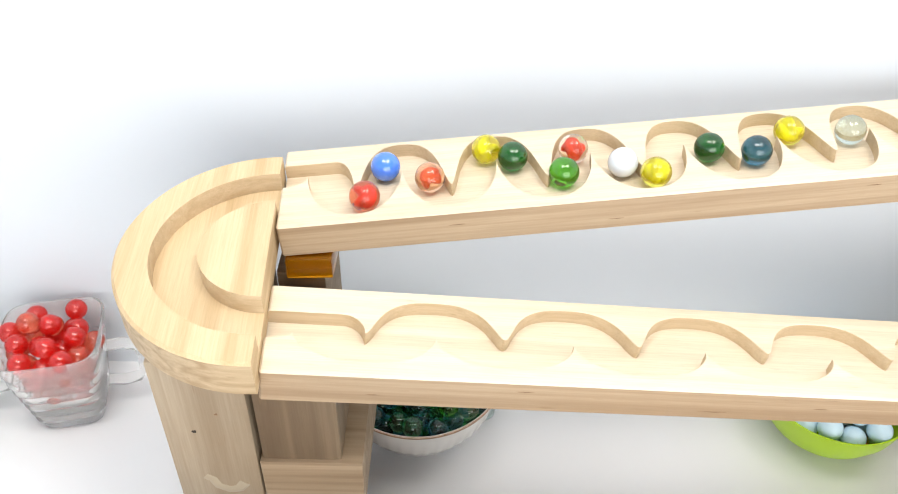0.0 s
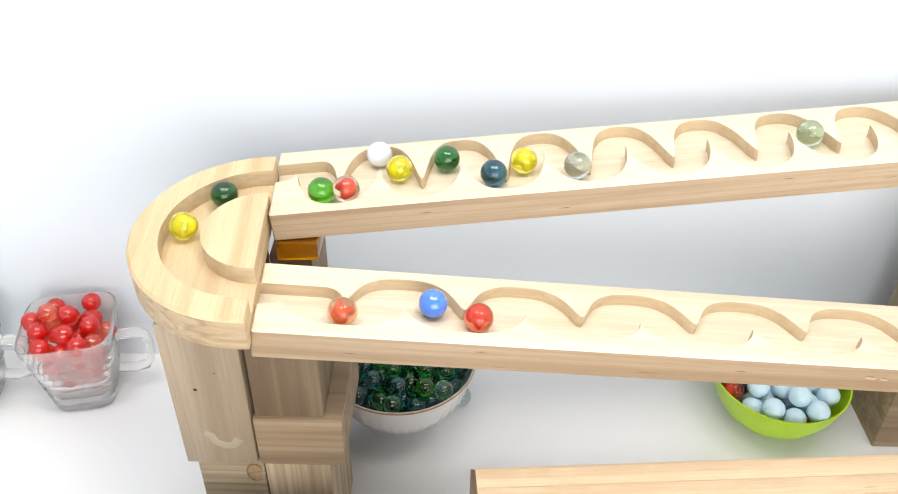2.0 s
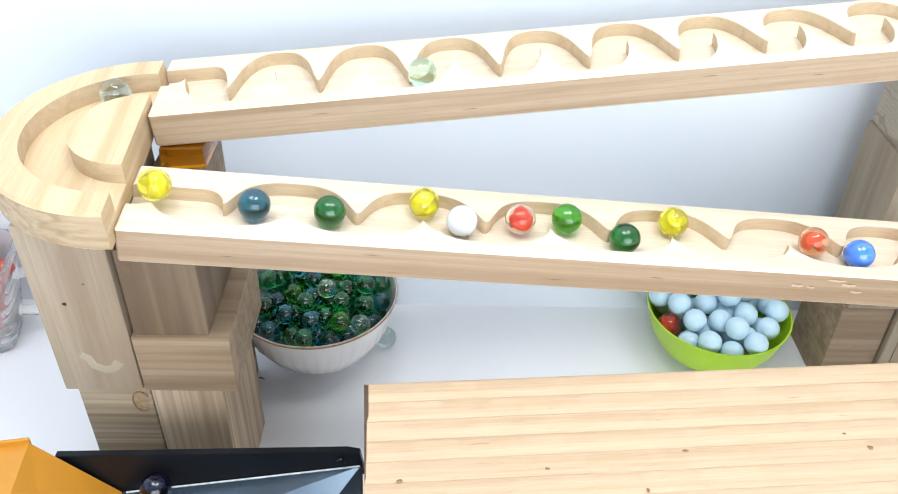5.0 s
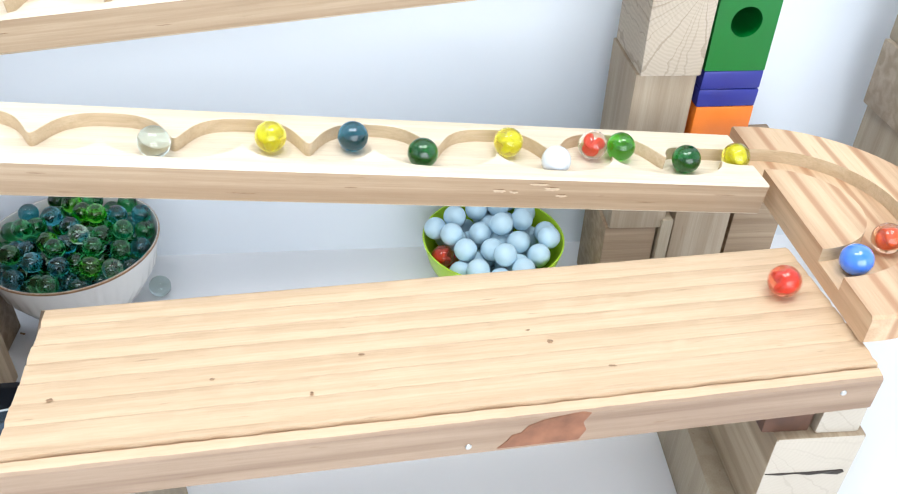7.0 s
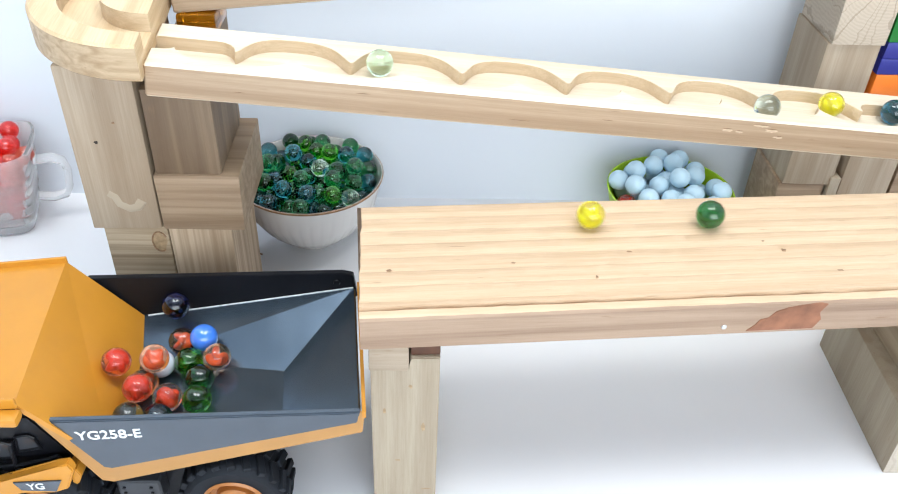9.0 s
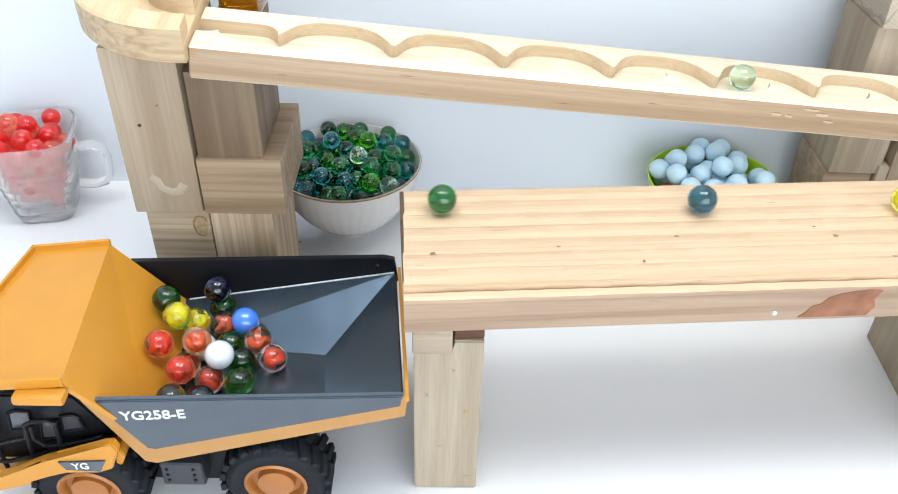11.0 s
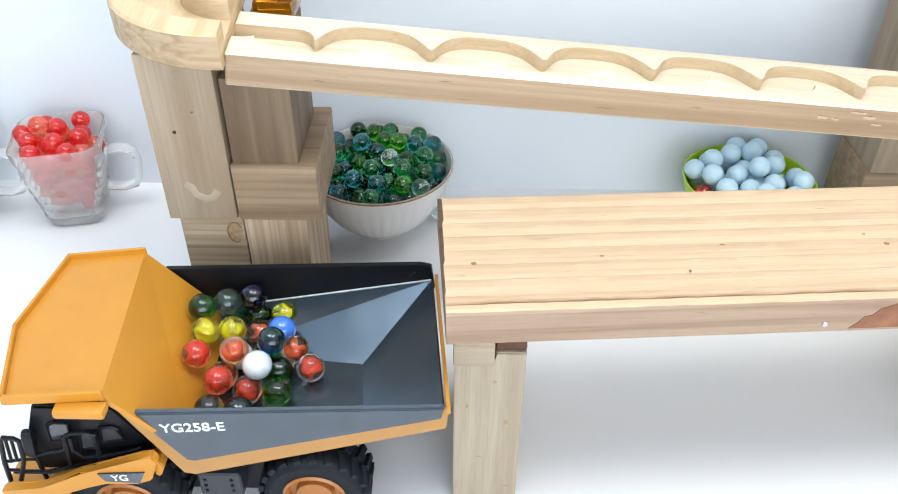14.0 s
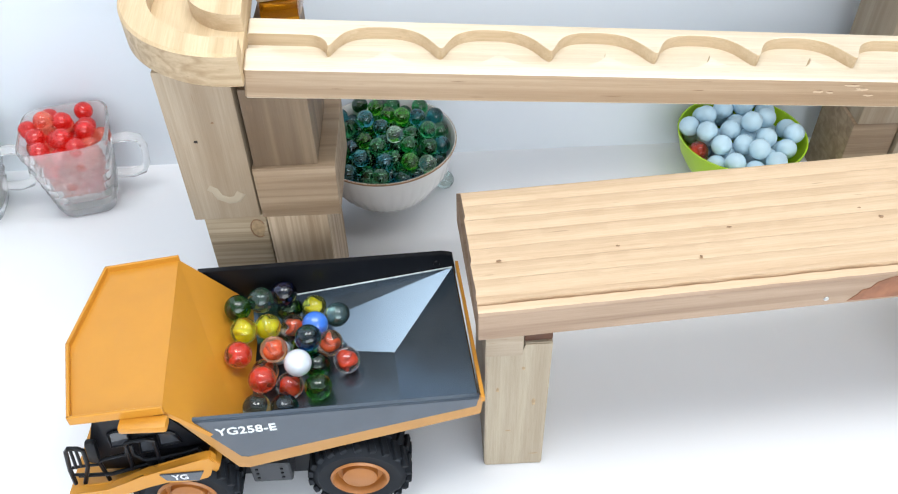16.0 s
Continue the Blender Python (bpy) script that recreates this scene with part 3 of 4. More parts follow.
def marble(kind, at, group, radius=R_MARBLE, turn_by=(0, 0, 0)):
    key = (kind, radius)
    if key not in BALLS:
        skin, core, label, size = KINDS[kind]
        BALLS[key] = (ball_mesh("marble", radius, skin), vane_mesh("swirl", size, core) if core else None)
    o = new("marble", BALLS[key][0])
    o.matrix_basis = pose(*at, *turn_by)
    if BALLS[key][1]:
        new("swirl", BALLS[key][1]).parent = o
    return tagged(o, KINDS[kind][2], "marble", group)


# kind, moment at which it leaves the board, resting place, then moments and the way gone along the track line
RUNNERS = [
    ("red", 8.09, (0.1493, 0.4022, 0.0862), [(0, 0.8478), (0.2, 0.8846), (0.4, 0.9279), (0.7, 0.9703), (1, 1.032), (1.2, 1.097), (1.5, 1.153), (1.8, 1.192), (2, 1.214), (2.2, 1.244), (2.4, 1.266), (2.7, 1.29), (3, 1.332), (3.2, 1.361), (6.7, 1.802), (6.8, 1.817), (7, 1.846), (7.2, 1.899), (7.5, 1.988), (7.8, 2.089), (8, 2.163)]),
    ("blue", 8.32, (0.1913, 0.4275, 0.0811), [(0, 0.8203), (0.2, 0.8397), (0.4, 0.874), (0.7, 0.9256), (1, 0.9774), (1.2, 1.01), (1.5, 1.107), (1.8, 1.16), (2, 1.185), (2.2, 1.205), (2.4, 1.234), (2.7, 1.262), (3, 1.298), (3.2, 1.323), (5.3, 1.575), (5.5, 1.608), (5.7, 1.638), (6, 1.677), (6.2, 1.705), (6.5, 1.736), (7, 1.809), (7.2, 1.846), (7.5, 1.926), (7.8, 2.015), (8, 2.08), (8.2, 2.154)]),
    ("orange", 8.5, (0.1697, 0.4044, 0.0869), [(0, 0.7759), (0.2, 0.7974), (0.4, 0.8203), (0.7, 0.8454), (1, 0.8971), (1.2, 0.935), (1.5, 0.9915), (1.8, 1.062), (2, 1.126), (2.2, 1.16), (2.4, 1.185), (2.7, 1.211), (3, 1.253), (3.2, 1.276), (5.3, 1.544), (5.5, 1.567), (5.7, 1.583), (6, 1.631), (6.2, 1.649), (6.5, 1.698), (6.7, 1.726), (7, 1.779), (7.5, 1.879), (7.8, 1.959), (8, 2.015), (8.2, 2.089)]),
    ("yellow", 9.37, (0.1623, 0.4287, 0.0791), [(0, 0.7116), (0.2, 0.7317), (0.4, 0.757), (0.7, 0.789), (1, 0.83), (1.2, 0.8426), (1.5, 0.8971), (1.8, 0.9515), (2, 0.9868), (2.2, 1.024), (2.4, 1.085), (2.5, 1.108), (2.7, 1.130), (3, 1.175), (3.2, 1.201), (5.3, 1.451), (5.5, 1.48), (5.7, 1.496), (6, 1.536), (6.2, 1.566), (6.5, 1.593), (6.7, 1.611), (7, 1.655), (7.2, 1.687), (7.5, 1.723), (8.5, 1.917), (8.7, 1.973), (8.9, 2.038), (9, 2.071), (9.2, 2.139)]),
    ("dark_green", 9.57, (0.1455, 0.4345, 0.0910), [(0, 0.6907), (0.2, 0.7162), (0.4, 0.7383), (0.7, 0.7726), (1, 0.8031), (1.2, 0.8203), (1.5, 0.8588), (1.8, 0.9044), (2, 0.9515), (2.2, 0.9798), (2.4, 1.032), (2.7, 1.106), (3, 1.127), (3.2, 1.156), (5.3, 1.408), (5.5, 1.431), (5.7, 1.462), (6, 1.494), (6.2, 1.522), (6.5, 1.559), (6.7, 1.574), (7, 1.621), (7.5, 1.692), (8.7, 1.92), (8.9, 1.976), (9, 2.003), (9.2, 2.071)]),
    ("green", 10.03, (0.1732, 0.4470, 0.0734), [(0, 0.643), (0.2, 0.6657), (0.4, 0.6907), (0.7, 0.7162), (1, 0.753), (1.2, 0.7759), (1.5, 0.8123), (1.8, 0.8478), (2, 0.8712), (2.2, 0.8996), (2.4, 0.9421), (2.7, 0.9963), (3, 1.06), (3.2, 1.125), (5.3, 1.373), (5.5, 1.399), (5.7, 1.421), (6, 1.462), (6.2, 1.486), (6.5, 1.517), (6.7, 1.536), (7, 1.577), (7.2, 1.601), (7.5, 1.641), (9.2, 1.914)]),
    ("red_clear", 10.14, (0.2112, 0.4024, 0.0764), [(0, 0.6206), (0.2, 0.64), (0.4, 0.6744), (0.7, 0.6937), (1, 0.7317), (1.2, 0.7443), (1.5, 0.789), (1.8, 0.83), (2, 0.8478), (2.2, 0.874), (2.4, 0.9056), (2.7, 0.9774), (3, 1.032), (3.2, 1.102), (5.3, 1.343), (5.5, 1.37), (6, 1.433), (6.2, 1.463), (6.5, 1.493), (7, 1.559), (7.2, 1.581), (7.5, 1.616), (9.3, 1.915)]),
    ("white", 10.5, (0.1847, 0.3934, 0.0873), [(0, 0.5761), (0.4, 0.6206), (0.7, 0.6485), (1, 0.6907), (1.2, 0.707), (1.5, 0.7443), (1.8, 0.7792), (2, 0.8057), (2.2, 0.8266), (2.4, 0.8454), (2.7, 0.9069), (3, 0.9539), (3.2, 0.9821), (5.3, 1.315), (5.5, 1.341), (6, 1.404), (6.2, 1.433), (6.5, 1.468), (7, 1.526), (7.2, 1.559), (7.5, 1.588), (7.8, 1.625), (8, 1.645), (9.72, 1.915)]),
    ("yellow", 10.68, (0.1499, 0.4209, 0.0856), [(0, 0.5522), (0.2, 0.586), (0.4, 0.6043), (0.7, 0.6301), (1, 0.6684), (1.2, 0.6875), (1.5, 0.7251), (1.8, 0.753), (2, 0.7825), (2.2, 0.7996), (2.4, 0.8203), (2.7, 0.8683), (3, 0.9093), (3.2, 0.9491), (5.3, 1.289), (5.5, 1.313), (6, 1.376), (6.2, 1.403), (6.5, 1.436), (7, 1.497), (7.2, 1.528), (7.5, 1.563), (7.8, 1.597), (8, 1.628), (9.9, 1.915)]),
    ("dark_green", 11.05, (0.1555, 0.4510, 0.0785), [(0, 0.4844), (0.2, 0.5109), (0.4, 0.5319), (0.7, 0.5673), (1, 0.6025), (1.2, 0.6206), (1.5, 0.6657), (1.8, 0.6937), (2, 0.7219), (2.2, 0.7383), (2.4, 0.7696), (2.7, 0.8084), (3, 0.8397), (3.2, 0.8656), (5.3, 1.235), (5.5, 1.259), (6, 1.318), (6.2, 1.345), (6.5, 1.382), (7, 1.439), (7.2, 1.475), (7.5, 1.504), (7.8, 1.548), (8, 1.567), (8.2, 1.588), (8.5, 1.632), (10.25, 1.915)]),
    ("teal", 11.51, (0.1895, 0.4107, 0.0886), [(0, 0.4402), (0.2, 0.4664), (0.4, 0.491), (0.7, 0.5168), (1, 0.5522), (1.2, 0.5793), (1.5, 0.6131), (1.8, 0.6459), (2, 0.6684), (2.2, 0.6875), (2.4, 0.7138), (2.7, 0.7545), (3, 0.789), (3.2, 0.8123), (5.3, 1.186), (5.5, 1.206), (6, 1.272), (6.2, 1.296), (6.5, 1.33), (7, 1.396), (7.2, 1.421), (7.5, 1.455), (7.8, 1.489), (8, 1.516), (8.2, 1.544), (8.5, 1.572), (8.7, 1.601), (9, 1.635), (11.3, 2.118), (11.4, 2.154)]),
    ("yellow", 11.95, (0.1889, 0.4469, 0.0747), [(0, 0.3957), (0.2, 0.4184), (0.4, 0.4434), (0.7, 0.4746), (1, 0.5126), (1.2, 0.5319), (1.5, 0.5793), (1.8, 0.6112), (2, 0.6335), (2.2, 0.6544), (2.4, 0.6809), (2.7, 0.719), (3, 0.7443), (3.2, 0.7696), (5.3, 1.136), (5.5, 1.164), (6, 1.227), (6.2, 1.251), (6.5, 1.28), (7, 1.343), (7.2, 1.373), (7.5, 1.404), (7.8, 1.439), (8, 1.468), (8.2, 1.481), (8.5, 1.523), (8.7, 1.566), (8.9, 1.569), (9, 1.583), (9.2, 1.604), (11.3, 1.985), (11.4, 2.009), (11.5, 2.044), (11.7, 2.103)]),
    ("clear", 12.4, (0.1583, 0.4417, 0.0890), [(0, 0.3288), (0.2, 0.3551), (0.4, 0.3828), (0.7, 0.4108), (1, 0.4515), (1.2, 0.4746), (1.5, 0.5083), (1.8, 0.5447), (2, 0.57), (2.2, 0.586), (2.4, 0.6131), (2.7, 0.6558), (3, 0.6907), (3.2, 0.7058), (5.3, 1.003), (5.5, 1.06), (6, 1.167), (6.2, 1.195), (6.5, 1.222), (7, 1.277), (7.2, 1.31), (7.5, 1.341), (8, 1.403), (8.2, 1.426), (8.5, 1.47), (8.7, 1.488), (8.9, 1.512), (9, 1.523), (9.2, 1.556), (11.7, 1.97), (12, 2.059)]),
    ("clear_green", 14.98, (0.2039, 0.4388, 0.0758), [(0, 0.03), (1.8, 0.2695), (2, 0.2879), (2.2, 0.3048), (2.4, 0.32), (2.7, 0.3657), (3, 0.3986), (3.2, 0.4184), (5.3, 0.6776), (5.5, 0.6937), (5.8, 0.7284), (6, 0.7557), (8, 1.092), (8.2, 1.11), (8.5, 1.16), (8.7, 1.185), (8.9, 1.21), (9, 1.227), (9.2, 1.249), (11.3, 1.504), (11.4, 1.516), (11.7, 1.546), (14.3, 1.962), (14.5, 2.024), (14.6, 2.059), (14.9, 2.163)]),
]
runners = [marble(k, rest, "marbles rolling down the run", turn_by=(40 * n, 25 * n, 70 * n)) for n, (k, te, rest, rows) in enumerate(RUNNERS)]

LOAD = [
    ("orange", (0.1770, 0.4317, 0.0742)),
    ("orange", (0.2008, 0.4148, 0.0780)),
    ("green", (0.1955, 0.3851, 0.0751)),
    ("dark_green", (0.1936, 0.4011, 0.0750)),
    ("red", (0.1644, 0.3862, 0.0828)),
    ("red_clear", (0.1787, 0.3877, 0.0738)),
    ("clear_green", (0.1615, 0.3730, 0.0745)),
    ("teal", (0.1773, 0.3720, 0.0746)),
    ("white", (0.1688, 0.4135, 0.0734)),
    ("navy", (0.1718, 0.4470, 0.0885)),
    ("orange", (0.1631, 0.3988, 0.0733)),
    ("green", (0.1845, 0.4150, 0.0743)),
]
for n, (k, at) in enumerate(LOAD):
    marble(k, at, "marbles in the truck bed", turn_by=(50 * n, 33 * n, 20 * n))


# ---- truck ----
def tube_bm(points, r, n=8, bm=None):
    """A round rod bent through the points."""
    bm = bm or bmesh.new()
    pts = [Vector(p) for p in points]
    rings = []
    for k, p in enumerate(pts):
        d = (pts[min(k + 1, len(pts) - 1)] - pts[max(k - 1, 0)]).normalized()
        u = d.orthogonal().normalized()
        if rings:
            u = (last_u - d * last_u.dot(d)).normalized()
        last_u = u
        v = d.cross(u)
        rings.append([bm.verts.new(p + r * (math.cos(2 * math.pi * j / n) * u + math.sin(2 * math.pi * j / n) * v)) for j in range(n)])
    for a, c in zip(rings, rings[1:]):
        for j in range(n):
            bm.faces.new([a[j], a[(j + 1) % n], c[(j + 1) % n], c[j]])
    bm.faces.new(rings[0][::-1])
    bm.faces.new(rings[-1])
    return bm


def slab_bm(corners, thick):
    """A flat or bent sheet through a row of corners, thickened downwards."""
    bm = bmesh.new()
    top = [bm.verts.new(c) for c in corners]
    nrm = (Vector(corners[1]) - Vector(corners[0])).cross(Vector(corners[2]) - Vector(corners[0])).normalized()
    low = [bm.verts.new(Vector(c) - nrm * thick) for c in corners]
    bm.faces.new(top)
    bm.faces.new(low[::-1])
    for k in range(len(top)):
        j = (k + 1) % len(top)
        bm.faces.new([top[k], low[k], low[j], top[j]])
    return bm


def text_part(name, body, size, m, material, parent, label):
    """Printed letters as thin raised geometry."""
    cu = bpy.data.curves.new(name, "FONT")
    cu.body, cu.size, cu.extrude = body, size, 0.0002
    cu.offset = size * 0.011
    tmp = bpy.data.objects.new(name, cu)
    scene.collection.objects.link(tmp)
    dg = bpy.context.evaluated_depsgraph_get()
    me = bpy.data.meshes.new_from_object(tmp.evaluated_get(dg))
    bpy.data.objects.remove(tmp)
    me.materials.clear()
    o = link(name, me, material, parent, label, 0)
    o.matrix_basis = m
    return o


def wheel(parent, x, y, side):
    """A lugged tyre on an ochre rim; side is -1 where the outer face looks towards -y."""
    r, w = 0.0305, 0.012
    tyre = part("wheel", lathe_bm([(0.0165, -w + 0.001), (0.024, -w), (0.0275, -w + 0.002), (0.0285, -w + 0.004), (0.0285, w - 0.004), (0.0275, w - 0.002), (0.024, w), (0.0165, w - 0.001)], 40, True), RUBBER, parent, "lugged black rubber tyre")
    tyre.matrix_basis = pose(x, y, r, 90 if side < 0 else -90, 0, 0)
    bm = bmesh.new()
    for k in range(22):
        for q in (-1, 1):
            a = 2 * math.pi * (k + (0.5 if q > 0 else 0)) / 22
            m = pose(0, 0, 0, 0, 0, math.degrees(a)) @ pose(0.0287, 0, q * w * 0.5, 18 * q, 0, 0)
            box_bm(0.0032, 0.0042, w * 0.98, 0.0004, bm=bm, at=m)
    part("tread", bm, RUBBER, tyre)
    part("rim", lathe_bm([(0.0172, w - 0.0005), (0.0158, w + 0.0006), (0.0145, w - 0.001), (0.0135, w - 0.005), (0.0105, w - 0.0052), (0.0100, w - 0.001), (0.0085, w - 0.0002), (0, w - 0.0002)], 40), RIM_P, tyre, "copper-ochre dished rim")
    return tyre


def truck():
    base = Vector((0.17, 0.40, 0))
    t = new("dump_truck")
    # loading bed
    liner = BED_P
    fl = [(0.158, 0.372, 0.0645), (0.243, 0.374, 0.071), (0.239, 0.411, 0.071), (0.154, 0.425, 0.0645)]
    rear_f, rear_b = (0.2855, 0.3590, 0.0955), (0.2765, 0.458, 0.0945)
    part("bed_floor", slab_bm(fl, 0.002), liner, t)
    part("tail_slope", slab_bm([fl[1], rear_f, rear_b, fl[2]], 0.002), liner, t)
    part("inner_side", slab_bm([fl[3], fl[2], rear_b, (0.147, 0.458, 0.0705)], 0.0015), liner, t)
    part("inner_side", slab_bm([fl[1], fl[0], (0.153, 0.3512, 0.0705), rear_f], 0.0015), liner, t)
    part("far_panel", prism_bm([(0.118, 0.0985), (0.152, 0.058), (0.2785, 0.087), (0.2765, 0.1035), (0.270, 0.1050)], 0.4585, 0.4625, 0.0004), BLACK_P, t, "black far side panel")
    shell = part("bed_side", prism_bm([(0.1275, 0.0985), (0.1500, 0.0510), (0.1558, 0.0492), (0.2875, 0.0808), (0.2890, 0.0950), (0.2865, 0.0965)], 0.3495, 0.3511, 0.0004), OCHRE_SIDE, t, "ochre bed side with slate panel")
    part("side_panel", prism_bm([(0.1330, 0.0990), (0.1538, 0.0632), (0.1578, 0.0620), (0.2850, 0.0898), (0.2862, 0.0970)], 0.3482, 0.3496, 0.0004), GREY_P, shell, "slate grey side panel")
    part("top_edge", prism_bm([(0.1315, 0.0998), (0.1335, 0.0950), (0.2860, 0.0940), (0.2868, 0.0978)], 0.3485, 0.3514, 0.0004), GREY_P, shell)
    text_part("side_lettering", "YG258-E", 0.0087, pose(0.1455, 0.3480, 0.0855, 90, -1.0, 0), WHITE_INK, shell, "white printed lettering")
    shell.matrix_basis = pose(0.145, 0.3495, 0, 0, 0, 3.2) @ pose(-0.145, -0.3495, 0)
    part("tail_edge", slab_bm([(0.2875, 0.3572, 0.0965), (0.2895, 0.3572, 0.0965), (0.2800, 0.4620, 0.0955), (0.2782, 0.4620, 0.0955)], 0.004), ORANGE_P, t)
    part("front_slope", slab_bm([(0.158, 0.3512, 0.0645), (0.152, 0.4585, 0.0645), (0.1125, 0.4525, 0.1165), (0.1245, 0.3440, 0.1165)], 0.003), ORANGE_P, t, "ochre sloping front of the bed")
    # A thin pale rod stands in for the highlight on the far edge.
    part("edge_highlight", tube_bm([(0.150, 0.4572, 0.0712), (0.213, 0.4574, 0.0829), (0.2762, 0.4576, 0.0948)], 0.0005, 6), EDGE_LIGHT, t, "painted highlight line along the bed edge")
    # canopy with a raised lip
    out = [(0.1245, 0.3440), (0.1125, 0.4525), (0.0720, 0.4455), (0.0655, 0.388), (0.0795, 0.3400)]
    canopy = part("canopy", slab_bm([(x, y, 0.1165) for x, y in out], 0.003), ORANGE_P, t, "ochre cab canopy with raised lip")
    bm = bmesh.new()
    ring = [out[1], out[2], out[3], out[4], out[0]]
    for p, q in zip(ring, ring[1:]):
        d = Vector((q[0] - p[0], q[1] - p[1], 0))
        box_bm(d.length + 0.0016, 0.0018, 0.0062, 0.0004, bm=bm, at=pose((p[0] + q[0]) / 2, (p[1] + q[1]) / 2, 0.1168, 0, 0, math.degrees(math.atan2(d.y, d.x))))
    part("lip", bm, ORANGE_P, canopy)
    part("step_lip", box_bm(0.0245, 0.0080, 0.0052, 0.0018, 0, 2, at=pose(0.1150, 0.3395, 0.1112, 0, 0, 0)), ORANGE_P, canopy)
    # cab
    cab = part("cab", prism_bm([(0.069, 0.042), (0.1365, 0.043), (0.1390, 0.056), (0.119, 0.092), (0.078, 0.092), (0.0705, 0.072)], 0.3575, 0.4035, 0.0012), BLACK_P, t, "black cab with smoked windows")
    for poly in (
        [(0.0815, 0.0668), (0.0925, 0.0685), (0.0940, 0.0805), (0.0870, 0.0812), (0.0830, 0.0790)],
        [(0.0960, 0.0600), (0.1040, 0.0615), (0.1072, 0.0745), (0.0982, 0.0735)],
        [(0.1085, 0.0662), (0.1205, 0.0690), (0.1185, 0.0765), (0.1160, 0.0785), (0.1095, 0.0775)],
    ):
        pane = part("window", prism_bm(poly, 0.3566, 0.3580, 0.0003), SMOKE, cab, "smoked window pane")
        part("window_frame", tube_bm([(x, 0.3568, z) for x, z in poly + poly[:2]], 0.0010, 6), BLACK_P, pane)
    part("engine_cover", box_bm(0.036, 0.009, 0.017, 0.0030, 0, 2, at=pose(0.1170, 0.3560, 0.0535, 0, -5, 0)), BLACK_P, cab)
    for pts in (
        [(0.0735, 0.3525, 0.0400), (0.0735, 0.3520, 0.0600), (0.0790, 0.3520, 0.0625), (0.0905, 0.3520, 0.0660), (0.0925, 0.3520, 0.0735)],
        [(0.0925, 0.3520, 0.0760), (0.0915, 0.3520, 0.0650), (0.0895, 0.3525, 0.0500)],
        [(0.0955, 0.3520, 0.0755), (0.0945, 0.3520, 0.0660), (0.0985, 0.3520, 0.0600), (0.1065, 0.3520, 0.0610)],
        [(0.0925, 0.3520, 0.0760), (0.0960, 0.3520, 0.0780), (0.1050, 0.3520, 0.0795), (0.1085, 0.3520, 0.0775), (0.1075, 0.3520, 0.0640), (0.1060, 0.3525, 0.0500)],
        [(0.0585, 0.3515, 0.0470), (0.0775, 0.3515, 0.0475), (0.0985, 0.3520, 0.0545), (0.1310, 0.3520, 0.0550)],
        [(0.1075, 0.3520, 0.0605), (0.1240, 0.3520, 0.0650), (0.1305, 0.3520, 0.0680), (0.1320, 0.3520, 0.0640), (0.1310, 0.3525, 0.0520)],
    ):
        part("handrail", tube_bm(pts, 0.0012), BLACK_P, cab)
    guard = part("front_guard", tube_bm([(0.0545, 0.3510, 0.0400), (0.0560, 0.3510, 0.0550), (0.0595, 0.3510, 0.0725), (0.0615, 0.3510, 0.0755), (0.0665, 0.3510, 0.0750), (0.0690, 0.3510, 0.0730), (0.0670, 0.3510, 0.0580), (0.0620, 0.3510, 0.0450), (0.0600, 0.3510, 0.0400)], 0.0013), BLACK_P, cab, "black bent-rod front guard")
    for pts in (
        [(0.0625, 0.3510, 0.0752), (0.0600, 0.3510, 0.0560)],
        [(0.0655, 0.3510, 0.0750), (0.0632, 0.3510, 0.0570)],
        [(0.0565, 0.3510, 0.0560), (0.0665, 0.3510, 0.0580), (0.0735, 0.3510, 0.0585)],
        [(0.0555, 0.3510, 0.0490), (0.0635, 0.3510, 0.0490)],
    ):
        part("guard_bar", tube_bm(pts, 0.0009), BLACK_P, guard)
    part("mirror", box_bm(0.0060, 0.0045, 0.0190, 0.0018, 0, 2, at=pose(0.0725, 0.3530, 0.0690, 0, 8, 0)), BLACK_P, cab)
    # deck, bumper and arch
    deck = part("bumper", prism_bm([(0.0535, 0.0424), (0.0545, 0.0344), (0.0575, 0.0319), (0.0690, 0.0329), (0.0895, 0.0409), (0.1000, 0.0474), (0.1110, 0.0512), (0.1280, 0.0502), (0.1355, 0.0534), (0.1415, 0.0684), (0.1395, 0.0734), (0.1340, 0.0714), (0.1080, 0.0604), (0.1000, 0.0589), (0.0765, 0.0449), (0.0575, 0.0429)], 0.3423, 0.3478, 0.0008), ORANGE_P, t, "ochre bumper and mudguard")
    part("cab_deck", prism_bm([(0.0498, 0.0350), (0.0508, 0.0270), (0.0538, 0.0245), (0.0653, 0.0255), (0.0883, 0.0335), (0.0988, 0.0365), (0.1108, 0.0403), (0.1278, 0.0393), (0.1353, 0.0425), (0.1413, 0.0575), (0.1393, 0.0625), (0.1338, 0.0605), (0.1078, 0.0495), (0.0988, 0.0480), (0.0728, 0.0375), (0.0538, 0.0355)], 0.3478, 0.4215, 0.0006), ORANGE_P, t, "ochre deck under the cab")
    part("badge", prism_bm([(0.1120, 0.0535), (0.1295, 0.0525), (0.1340, 0.0615), (0.1090, 0.0597)], 0.3414, 0.3424, 0.0002), GREY_P, deck, "grey badge with white marks")
    text_part("badge_lettering", "YG", 0.0066, pose(0.1160, 0.3413, 0.0547, 90, -3, 0), WHITE_INK, deck, "white printed letters")
